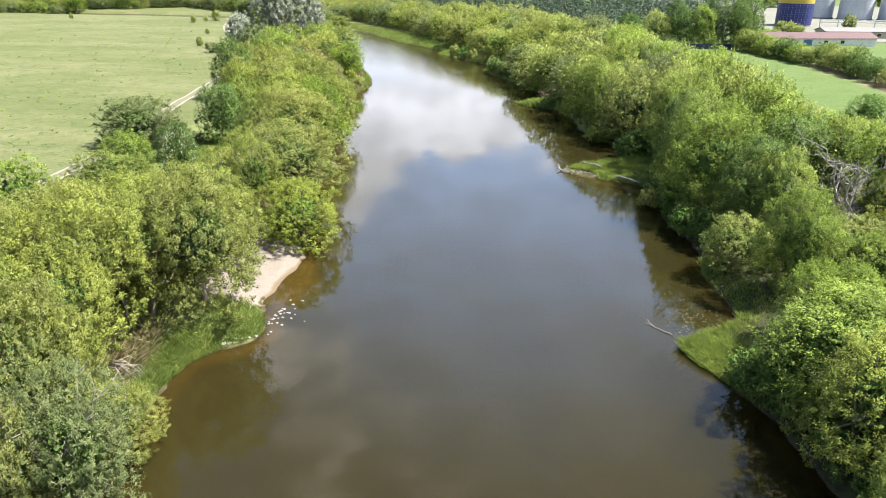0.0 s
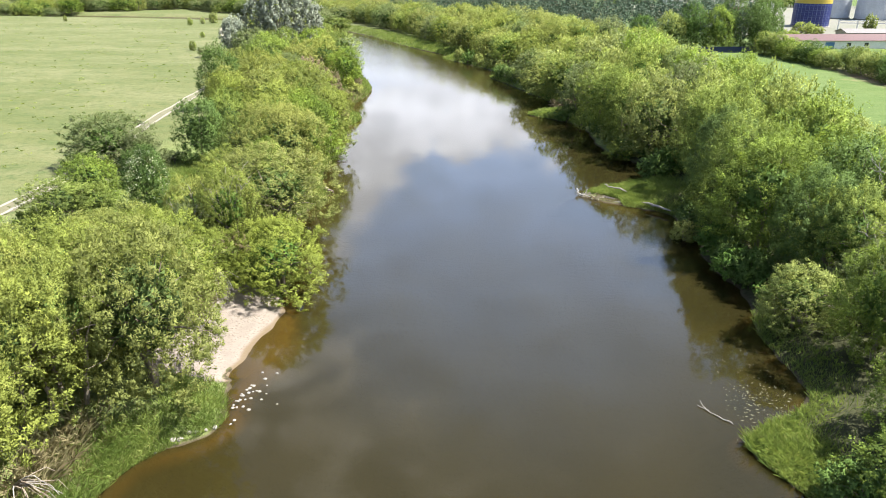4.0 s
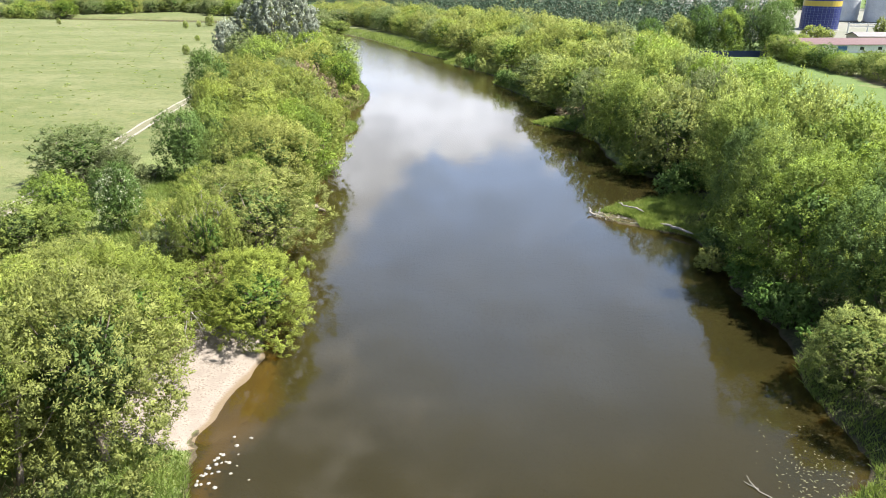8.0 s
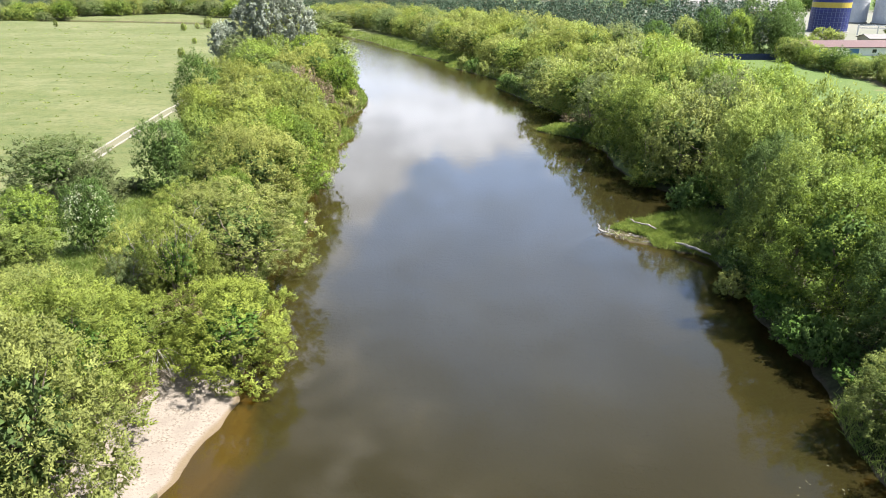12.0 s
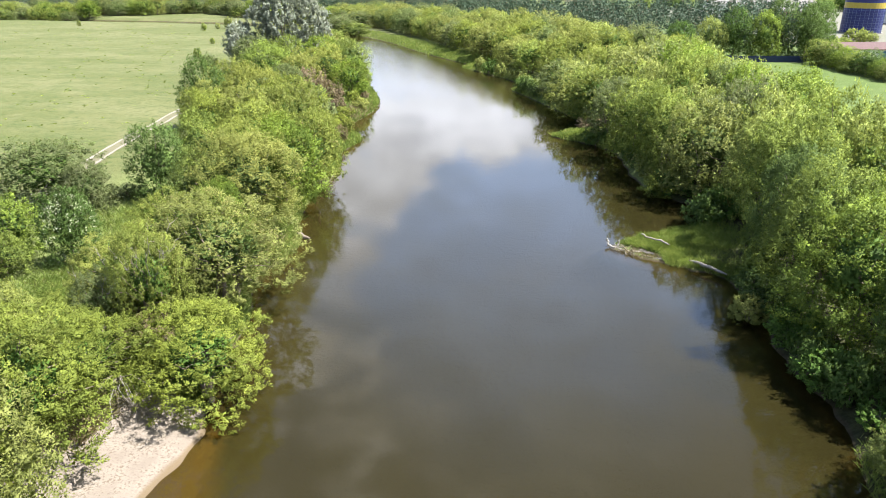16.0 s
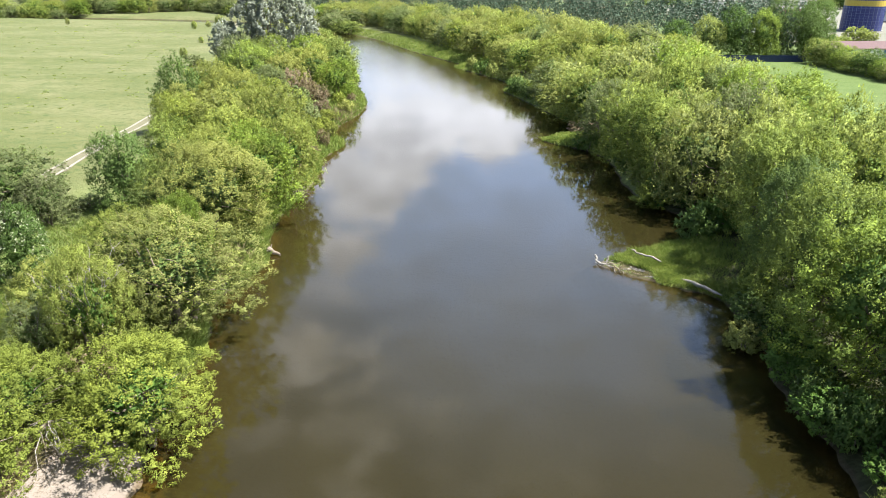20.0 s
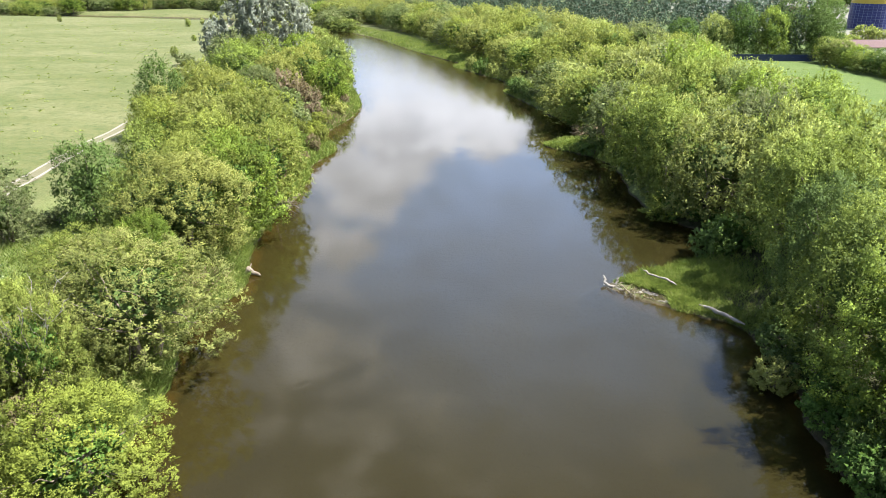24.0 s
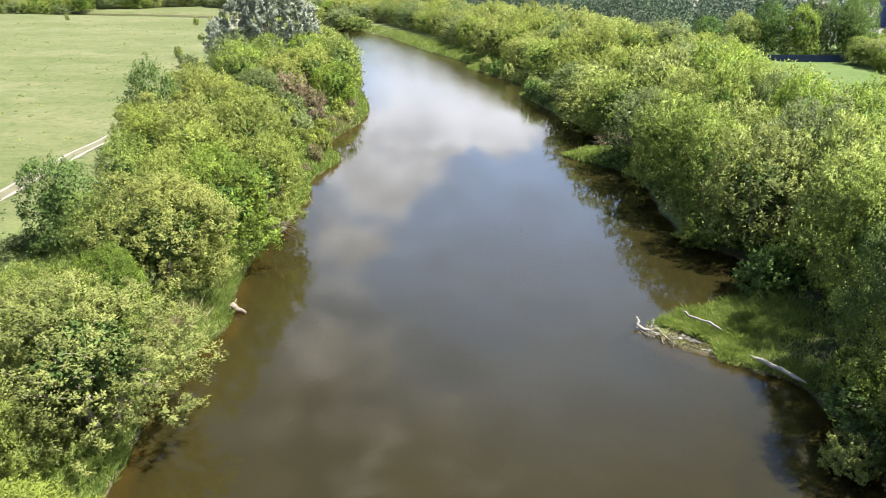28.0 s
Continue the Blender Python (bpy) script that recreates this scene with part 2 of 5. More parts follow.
M = dict(
    willow=leaf_material("willow_leaves", (0.248, 0.289, 0.0628), (0.123, 0.151, 0.0351)),
    yellow=leaf_material("yellow_willow_leaves", (0.264, 0.299, 0.0616), (0.139, 0.166, 0.0364)),
    olive=leaf_material("olive_willow_leaves", (0.245, 0.288, 0.0664), (0.118, 0.144, 0.0361), (0.235, 0.202, 0.0882)),
    bank=leaf_material("bank_willow_leaves", (0.293, 0.345, 0.0825), (0.101, 0.137, 0.0351), through=0.32),
    maple=leaf_material("maple_leaves", (0.232, 0.311, 0.0526), (0.0732, 0.109, 0.0214), through=0.32),
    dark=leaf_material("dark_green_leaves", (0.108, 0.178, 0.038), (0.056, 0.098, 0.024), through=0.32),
    grey=leaf_material("grey_willow_leaves", (0.181, 0.23, 0.0861), (0.0844, 0.111, 0.043), (0.211, 0.192, 0.104)),
    silver=leaf_material("silver_poplar_leaves", (0.31, 0.34, 0.29), (0.155, 0.185, 0.14), through=0.32),
    brown=leaf_material("dry_shrub_leaves", (0.223, 0.176, 0.117), (0.118, 0.103, 0.054)),
    pine=leaf_material("pine_needles", (0.0922, 0.132, 0.0866), (0.0449, 0.071, 0.0473), (0.191, 0.137, 0.0956), through=0.12),
    flower=leaf_material("cream_blossom", (0.33, 0.36, 0.23), (0.25, 0.29, 0.17), through=0.15),
    grass=leaf_material("bank_grass_blades", (0.222, 0.28, 0.07), (0.11, 0.16, 0.037), (0.3, 0.28, 0.12), through=0.42),
    hay=leaf_material("dry_pale_grass", (0.27, 0.235, 0.12), (0.17, 0.16, 0.075), (0.3, 0.22, 0.14), through=0.35),
    bark=plain_material("grey_bark", (0.118, 0.0925, 0.0666), (0.2, 0.17, 0.133), 2.5, 0.85, 0.8),
    dead=plain_material("bleached_wood", (0.19, 0.174, 0.152), (0.255, 0.238, 0.212), 3.0, 0.8, 0.6),
    drift=plain_material("driftwood", (0.141, 0.111, 0.0814), (0.222, 0.192, 0.148), 2.0, 0.85, 0.7),
    stone=plain_material("pale_stone", (0.16, 0.15, 0.126), (0.23, 0.218, 0.19), 2.0, 0.8, 0.5),
    sand=sand_material(),
    rut=plain_material("sandy_track", (0.19, 0.174, 0.142), (0.235, 0.217, 0.183), 0.5, 0.95, 0.5),
    verge=plain_material("worn_track_grass", (0.085, 0.084, 0.042), (0.11, 0.1, 0.058), 0.7, 0.95, 0.5),
    redroof=plain_material("red_metal_roof", (0.0578, 0.0196, 0.0179), (0.0694, 0.0256, 0.0231), 0.5, 0.5, 0.15),
    greyroof=plain_material("pale_grey_roof", (0.104, 0.0944, 0.0912), (0.13, 0.119, 0.114), 0.4, 0.6, 0.15),
    wall=plain_material("white_render", (0.692, 0.666, 0.617), (0.78, 0.755, 0.704), 0.5, 0.9, 0.2),
    cream=plain_material("cream_render", (0.37, 0.34, 0.237), (0.414, 0.385, 0.289), 0.5, 0.9, 0.2),
    brick=plain_material("brick_wall", (0.266, 0.118, 0.0814), (0.326, 0.163, 0.118), 0.8, 0.9, 0.3),
    bluepaint=plain_material("blue_paint", (0.037, 0.118, 0.266), (0.0518, 0.148, 0.311), 0.8, 0.5, 0.15),
    navy=plain_material("navy_tank_panel", (0.00888, 0.0163, 0.118), (0.0133, 0.0222, 0.148), 0.6, 0.35, 0.08),
    tankrib=plain_material("tank_seam", (0.118, 0.148, 0.266), (0.148, 0.178, 0.311), 0.6, 0.4, 0.08),
    yellowp=plain_material("yellow_band", (0.407, 0.303, 0.037), (0.444, 0.34, 0.0518), 0.6, 0.45, 0.08),
    galv=plain_material("galvanised_steel", (0.426, 0.443, 0.474), (0.522, 0.539, 0.568), 0.25, 0.5, 0.1, metal=0.1),
    fence=plain_material("navy_fence_panel", (0.00888, 0.02, 0.0708), (0.0133, 0.0266, 0.0888), 0.8, 0.5, 0.1),
    concrete=plain_material("pale_concrete", (0.186, 0.178, 0.163), (0.218, 0.21, 0.194), 0.4, 0.9, 0.2),
    yard=plain_material("gravel_yard", (0.119, 0.115, 0.0961), (0.0918, 0.0986, 0.0645), 0.03, 0.95, 0.3, fine=20),
    glass=plain_material("dark_glass", (0.0222, 0.0259, 0.0296), (0.037, 0.0407, 0.0444), 0.5, 0.1, 0.0),
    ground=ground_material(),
    water=water_material(),
)


# ---- plan: river banks and ground ----
LEFT_BANK = ((-18, -400), (-18, -60), (-18.2, 10), (-18.4, 25), (-19.6, 32), (-18.8, 36.5), (-15.6, 40.2), (-16.9, 44.5), (-17.3, 48.5), (-16.8, 53),
             (-16.9, 56.5), (-18.4, 59.5), (-18.8, 64), (-19.6, 70), (-21.8, 77), (-20.6, 84.5), (-22.4, 90), (-24, 98), (-24.2, 106), (-25.2, 116.5),
             (-26.8, 122.5), (-26.0, 132), (-29.6, 137), (-30.6, 144), (-29.8, 154), (-30.4, 164), (-33.6, 175), (-39, 190), (-48.5, 225), (-69, 285), (-91, 326), (-130, 352), (-212, 366), (-420, 370))
RIGHT_BANK = ((21, -400), (21, -60), (20.5, 15), (19.8, 30), (18, 36), (15.5, 41), (16.6, 43), (21, 47), (20.4, 55), (21.4, 62), (20.2, 69),
              (20.6, 76), (19.2, 83), (15, 85.3), (10, 88.7), (10.6, 90.4), (13.4, 92.6), (21.8, 99.5), (18.4, 107), (15.4, 112), (13, 130), (5, 138),
              (5.6, 141), (10.5, 147), (9, 153), (-1, 178), (-4.5, 187), (-1, 192), (-9, 207), (-20, 224), (-18, 229), (-27, 243), (-39, 262),
              (-60, 299), (-92, 340), (-128, 371), (-212, 388), (-420, 392))


def smooth_line(points, steps=7):
    p = np.array((points[0], *points, points[-1]), float)
    out = []
    for i in range(1, len(p) - 2):
        for s in np.linspace(0, 1, steps, endpoint=False):
            a, b, c, d = p[i - 1 : i + 3]
            out.append(0.5 * (2 * b + (c - a) * s + (2 * a - 5 * b + 4 * c - d) * s * s + (3 * b - a - 3 * c + d) * s**3))
    out.append(p[-2])
    return np.array(out)


left_line, right_line = smooth_line(LEFT_BANK), smooth_line(RIGHT_BANK)
river = np.concatenate([left_line, right_line[::-1]])


def shore_distance(x, y):
    """Metres to the nearest bank: positive on land, negative over water."""
    x, y = np.atleast_1d(np.asarray(x, float)), np.atleast_1d(np.asarray(y, float))
    best, inside = np.full(x.shape, 1e9), np.zeros(x.shape, bool)
    for (ax, ay), (bx, by) in zip(river, np.roll(river, -1, 0)):
        dx, dy = bx - ax, by - ay
        s = np.clip(((x - ax) * dx + (y - ay) * dy) / (dx * dx + dy * dy + 1e-9), 0, 1)
        best = np.minimum(best, (x - ax - s * dx) ** 2 + (y - ay - s * dy) ** 2)
        inside ^= ((ay > y) != (by > y)) & (x < dx * (y - ay) / (dy if abs(dy) > 1e-9 else 1e-9) + ax)
    d = np.sqrt(best)
    return np.where(inside, -d, d)


def wobble(x, y):
    return (np.sin(0.9 * x + 1.3 * np.sin(0.5 * y)) * np.cos(0.75 * y + 0.8 * np.sin(0.6 * x)) + 0.6 * np.sin(2.1 * x + 0.7) * np.sin(1.9 * y + x * 0.4))


LOW_SPOTS = ((17.5, 40.5, 4.5), (15, 88.6, 6.5), (9, 140, 6.5), (1, 189, 8), (-16, 227, 8), (-20, 51, 7.5), (-19.5, 35, 4.5), (-23, 88, 3.5), (-26.5, 128, 4))


def ground_height(x, y):
    x, y = np.atleast_1d(np.asarray(x, float)), np.atleast_1d(np.asarray(y, float))
    d = shore_distance(x, y) + 0.28 * wobble(x, y)
    low = np.zeros(x.shape)
    for cx, cy, r in LOW_SPOTS:
        low = np.maximum(low, np.exp(-(((x - cx) ** 2 + (y - cy) ** 2) / r**2)))
    shelf = np.exp(-(((x + 16) ** 2 + (y - 49.5) ** 2) / 8.0**2))
    rate = 0.42 * (1 - 0.82 * low)
    land = 1.6 * (1 - np.exp(-np.maximum(d, 0) * rate)) + 0.12 * wobble(0.21 * x, 0.23 * y) * np.clip(d / 6, 0, 1)
    bed = np.maximum(-2.4, np.minimum(d, 0) * 0.75 * (1 - 0.86 * shelf))
    return np.where(d > 0, land, bed)


def spread(*parts):
    return np.unique(np.concatenate([np.arange(a, b, s) for a, b, s in parts]))


def grid_mesh(name, xs, ys, height):
    gx, gy = np.meshgrid(xs, ys)
    gz = height(gx.ravel(), gy.ravel())
    verts = np.column_stack([gx.ravel(), gy.ravel(), gz])
    w, h = len(xs), len(ys)
    i = (np.arange(h - 1)[:, None] * w + np.arange(w - 1)[None]).ravel()
    return mesh_from(name, verts, np.column_stack([i, i + 1, i + w + 1, i + w]), smooth=True)


def mesh_from(name, verts, faces, material=None, smooth=False, normals=None):
    """A mesh from arrays of corners and of faces that all have the same number of corners; normals, one a corner, soften its shading."""
    me = bpy.data.meshes.new(name)
    verts, faces = np.asarray(verts, np.float32), np.asarray(faces, np.int32)
    n, c = faces.shape
    me.vertices.add(len(verts))
    me.vertices.foreach_set("co", verts.ravel())
    me.loops.add(n * c)
    me.loops.foreach_set("vertex_index", faces.ravel())
    me.polygons.add(n)
    me.polygons.foreach_set("loop_start", np.arange(0, n * c, c, dtype=np.int32))
    me.polygons.foreach_set("loop_total", np.full(n, c, np.int32))
    if smooth:
        me.polygons.foreach_set("use_smooth", np.ones(n, bool))
    if material:
        me.materials.append(material)
    me.update(calc_edges=True)
    me.validate()
    if normals is not None:
        me.polygons.foreach_set("use_smooth", np.ones(n, bool))
        me.attributes.new("custom_normal", "FLOAT_VECTOR", "POINT").data.foreach_set("vector", np.asarray(normals, np.float32).ravel())
        me.update()
    return me


ground_mesh = grid_mesh("ground", spread((-3000, -440, 160), (-440, -70, 5), (-70, 62, 1.1), (62, 320, 6), (320, 3001, 160)),
                        spread((-3000, -60, 140), (-60, 14, 3), (14, 165, 1.1), (165, 310, 2.2), (310, 420, 4), (420, 700, 20), (700, 3001, 140)), ground_height)
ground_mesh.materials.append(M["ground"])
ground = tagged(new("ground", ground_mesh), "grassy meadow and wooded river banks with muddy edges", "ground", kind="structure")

wv = [(-1200, -900, 0), (400, -900, 0), (400, 900, 0), (-1200, 900, 0)]
water = tagged(new("water", mesh_from("water", wv, [(0, 1, 2, 3)], M["water"])), "calm brown river water mirroring clouds and trees", "river", kind="structure")


def part(name, data, parent=None, label="", material=None):
    """A mesh, or a bmesh turned into one, as one object under a thing."""
    if isinstance(data, bmesh.types.BMesh):
        me = bpy.data.meshes.new(name)
        data.to_mesh(me)
        data.free()
        data = me
    if material is not None and not data.materials:
        data.materials.append(material)
    ob = new(name, data)
    ob.parent = parent
    return tagged(ob, label)


def thing(name, place, label, category, group="", turn=0.0, size=(1, 1, 1), kind=""):
    ob = new(name)
    ob.empty_display_size = 0.3
    ob.matrix_world = Matrix.LocRotScale(place, Euler((0, 0, turn)), size)
    return tagged(ob, label, category, group, kind)


# the sandy beach
def sand_height(x, y):
    d = shore_distance(x, y) + 0.18 * wobble(x, y)
    inside = 1 - ((x + 19.6) / 4.6) ** 2 - ((y - 51.0) / 6.9) ** 2
    z = ground_height(x, y) + 0.10 * np.clip(inside * 3, -1.5, 1) * np.clip(d / 1.2, 0.0, 1) + 0.03 + 0.012 * wobble(2.2 * x, 2.5 * y)
    return np.where(inside < -0.12, ground_height(x, y) - 0.25, z)


beach_mesh = grid_mesh("sandbar", np.arange(-27, -13.9, 0.35), np.arange(42, 60.1, 0.35), sand_height)
beach_mesh.materials.append(M["sand"])
tagged(new("sandbar", beach_mesh), "small pale sand beach sloping into the river", "beach", kind="structure")

# the two-rut farm track along the meadow
TRACK = smooth_line(((-42, -60), (-46, 0), (-50.5, 45), (-52.2, 68), (-53.2, 86), (-56.9, 108), (-60.4, 127), (-62.4, 142), (-68, 175), (-84, 225), (-108, 272), (-121, 304), (-131, 335), (-150, 372)), 14)


def strip(name, line, offset, width, lift, material):
    ahead = np.gradient(line, axis=0)
    ahead /= np.linalg.norm(ahead, axis=1, keepdims=True)
    side = np.column_stack([ahead[:, 1], -ahead[:, 0]])
    s = np.arange(len(line))
    half = width / 2 * (1 + 0.22 * np.sin(s * 1.7) * np.sin(s * 0.61))
    rows = [line + side * (offset + f * half)[:, None] for f in (-1, 0, 1)]
    verts = np.concatenate([np.column_stack([r, ground_height(r[:, 0], r[:, 1]) + lift]) for r in rows])
    n = len(line)
    i = np.arange(n - 1)
    return mesh_from(name, verts, np.concatenate([np.column_stack([i + k * n, i + k * n + n, i + k * n + n + 1, i + k * n + 1]) for k in (0, 1)]), material, True)


track = tagged(new("road"), "sandy two-rut farm track through the grass", "track", kind="structure")
part("verge", strip("verge", TRACK, 0, 2.3, 0.05, M["verge"]), track, "worn grass between the ruts")
for off in (-0.85, 0.85):
    part("rut", strip("rut", TRACK, off, 0.4, 0.09, M["rut"]), track, "pale sandy wheel rut")


# ---- trees ----
def unit(v):
    return v / (np.linalg.norm(v, axis=-1, keepdims=True) + 1e-9)


def tube_arrays(path, radii, sides=6):
    """Corners and faces of a bent, tapered stick."""
    path, verts, faces = np.asarray(path, float), [], []
    for i, p in enumerate(path):
        d = unit(path[min(i + 1, len(path) - 1)] - path[max(i - 1, 0)])
        a = unit(np.cross(d, (0.31, 0.92, 0.17)))
        b = np.cross(d, a)
        for k in range(sides):
            w = 2 * math.pi * k / sides
            verts.append(p + radii[i] * (math.cos(w) * a + math.sin(w) * b))
        if i:
            o = (i - 1) * sides
            faces += [(o + k, o + (k + 1) % sides, o + sides + (k + 1) % sides, o + sides + k) for k in range(sides)]
    return np.array(verts), np.array(faces)


def sticks_mesh(name, sticks, material, sides=6):
    verts, faces, n = [], [], 0
    for path, radii in sticks:
        v, f = tube_arrays(path, radii, sides)
        verts.append(v)
        faces.append(f + n)
        n += len(v)
    return mesh_from(name, np.concatenate(verts), np.concatenate(faces), material, True)


def bent(rng, a, b, sag=0.0, n=5, wild=0.12):
    a, b = np.asarray(a, float), np.asarray(b, float)
    s = np.linspace(0, 1, n)[:, None]
    p = a + (b - a) * s + (0, 0, 1) * (sag * np.sin(s * math.pi))
    p[1:-1] += rng.normal(0, wild * np.linalg.norm(b - a) / n, (n - 2, 3))
    return p


def leaf_arrays(rng, at, out, length, width, up=0.4, droop=0.0, loose=0.26):
    """A small pointed blade at each place, its face towards the light side of the crown."""
    n = len(at)
    axis = unit(out * 0.7 + rng.normal(0, 0.75, (n, 3)) + (0, 0, 0.1 - droop))
    face = unit(out + (0, 0, up) + rng.normal(0, loose, (n, 3)))
    side = unit(np.cross(axis, face))
    size = rng.uniform(0.65, 1.3, (n, 1))
    l, w = length * size, width * size
    lift = np.cross(side, axis) * l * 0.08
    low = at + axis * l * 0.12 - lift
    verts = np.stack([low - side * w, low + side * w, at + axis * l], 1)
    return verts.reshape(-1, 3), np.arange(3 * n).reshape(n, 3)


def leaf_normals(rng, out, up=0.3, loose=0.2):
    """The way the leaves of a shoot turn as a whole, three corners a leaf."""
    return np.repeat(unit(out + (0, 0, up) + rng.normal(0, loose, out.shape)), 3, 0)


def crown_places(rng, lobes, count, spray, ragged, tuft):
    """Twig ends over the outside of a heap of round lobes, with some inside, and the way each one points."""
    c, r = lobes[:, :3], lobes[:, 3]
    want = max(1, count // spray)
    pick = rng.choice(len(lobes), want * 3, p=r**2 / (r**2).sum())
    heart = c.mean(0)
    way = unit(rng.normal(0, 0.8, (want * 3, 3)) + 0.7 * unit(c[pick] - heart) + (0, 0, 0.4))
    tall = np.array((0.93, 0.93, 1.25))
    place = c[pick] + way * tall * (r[pick] * rng.uniform(0.84, 1.05, want * 3))[:, None]
    depth = np.min(np.linalg.norm((place[:, None] - c[None]) / tall, axis=2) / r[None], axis=1)
    keep = depth > rng.uniform(0.62, 0.95, len(depth))
    place, way = place[keep][:want], way[keep][:want]
    poke = rng.random(len(place)) < ragged
    place[poke] += unit(way[poke] + (0, 0, 0.45)) * rng.uniform(0.1, 0.8, (poke.sum(), 1)) * np.median(r) * 0.6
    # every twig end is a leafy shoot that grows outwards and up, so that dark gaps stay between them
    n = len(place)
    size = np.repeat(tuft * rng.uniform(0.5, 1.45, (n, 1)), spray, 0)
    shoot = np.repeat(unit(way * 0.75 + (0, 0, 0.62) + rng.normal(0, 0.22, (n, 3))), spray, 0)
    along = rng.uniform(-0.6, 1.1, (n * spray, 1))
    dome = unit(rng.normal(0, 1, (n * spray, 3)) + 0.35 * np.repeat(way, spray, 0) + (0, 0, 0.2))
    slim = 0.72 * np.sqrt(np.clip(1 - (along / 1.3) ** 2, 0.05, 1)) * rng.uniform(0.45, 1.05, (n * spray, 1))
    at = np.repeat(place, spray, 0) + shoot * size * along + dome * size * slim
    return at, unit(0.85 * dome + 0.25 * shoot + 0.8 * np.repeat(way, spray, 0))


def lobes_of(rng, n, rx, z0, z1, size, top=0.0, skirt=0.0):
    """Round lobes heaped into a crown of radius rx between heights z0 and z1."""
    zc, rz = (z0 + z1) / 2, (z1 - z0) / 2
    way = unit(rng.normal(0, 1, (n, 3)) + (0, 0, 0.25))
    # even out the lobes over the crown
    for _ in range(12):
        gap = way[:, None] - way[None]
        dist = np.linalg.norm(gap, axis=2, keepdims=True) + 1e-3
        way = unit(way + 0.04 * (gap / dist**3).sum(1) / n * 8)
    r = size * rng.choice((0.5, 0.7, 0.9, 1.1, 1.35, 1.6), n) * rng.uniform(0.9, 1.1, n)
    bulge = 1 + 0.13 * np.sin(3 * np.arctan2(way[:, 1], way[:, 0]) + rng.uniform(0, 6.28)) + 0.1 * np.sin(5 * np.arctan2(way[:, 1], way[:, 0]) + 3 * way[:, 2] + rng.uniform(0, 6.28))
    reach = rng.uniform(0.84, 1.07, n) * bulge
    pos = np.column_stack([way[:, 0] * (rx - r * 0.85) * reach, way[:, 1] * (rx - r * 0.85) * reach, zc + way[:, 2] * (rz - r * 0.8) * reach])
    pos[:, :2] *= (1 - top * np.clip((pos[:, 2] - zc) / rz, 0, 1))[:, None]
    if skirt:
        # low boughs that hang round the foot
        m = int(n * skirt)
        w = 2 * math.pi * (np.arange(m) + rng.uniform(-0.4, 0.4, m)) / m
        reach = rx * rng.uniform(0.66, 0.98, m)
        sr = size * rng.uniform(0.6, 1.15, m)
        pos = np.concatenate([pos, np.column_stack([np.cos(w) * reach, np.sin(w) * reach, z0 + sr * 0.55 + rng.uniform(0, 0.26, m) * (z1 - z0)])])
        r = np.concatenate([r, sr])
    core = np.column_stack([rng.normal(0, rx * 0.22, (3, 2)), np.full(3, zc) + rng.normal(0, rz * 0.2, 3), np.full(3, min(rx, rz) * 0.6)])
    return np.concatenate([np.column_stack([pos, r]), core])


# base radius, base height, crown bottom, lobes, lobe size, leaf length, leaf half width, droop, raggedness, leaf count
SHAPES = dict(
    willow=(4.5, 10.0, 0.5, 66, 1.0, 0.172, 0.044, 0.1, 0.36, 32000),
    olive=(4.5, 9.6, 0.9, 76, 0.92, 0.165, 0.036, 0.05, 0.45, 38000),
    maple=(4.5, 10.0, 0.4, 38, 1.38, 0.145, 0.056, 0.1, 0.26, 34000),
    crest_willow=(4.5, 10.0, 4.4, 34, 1.0, 0.165, 0.042, 0.1, 0.36, 22000),
    crest_maple=(4.5, 10.0, 4.4, 22, 1.36, 0.145, 0.056, 0.1, 0.26, 20000),
    shrub=(2.0, 2.6, 0.0, 16, 0.66, 0.15, 0.055, 0.0, 0.4, 6500),
    poplar=(9.0, 18.0, 2.0, 110, 1.7, 0.4, 0.16, 0.0, 0.4, 34000),
)
LOD = {0: (1.0, 1.0), 1: (0.36, 1.6), 2: (0.12, 2.5)}
VARIANTS = {0: 4, 1: 4, 2: 3}
made_trees = {}


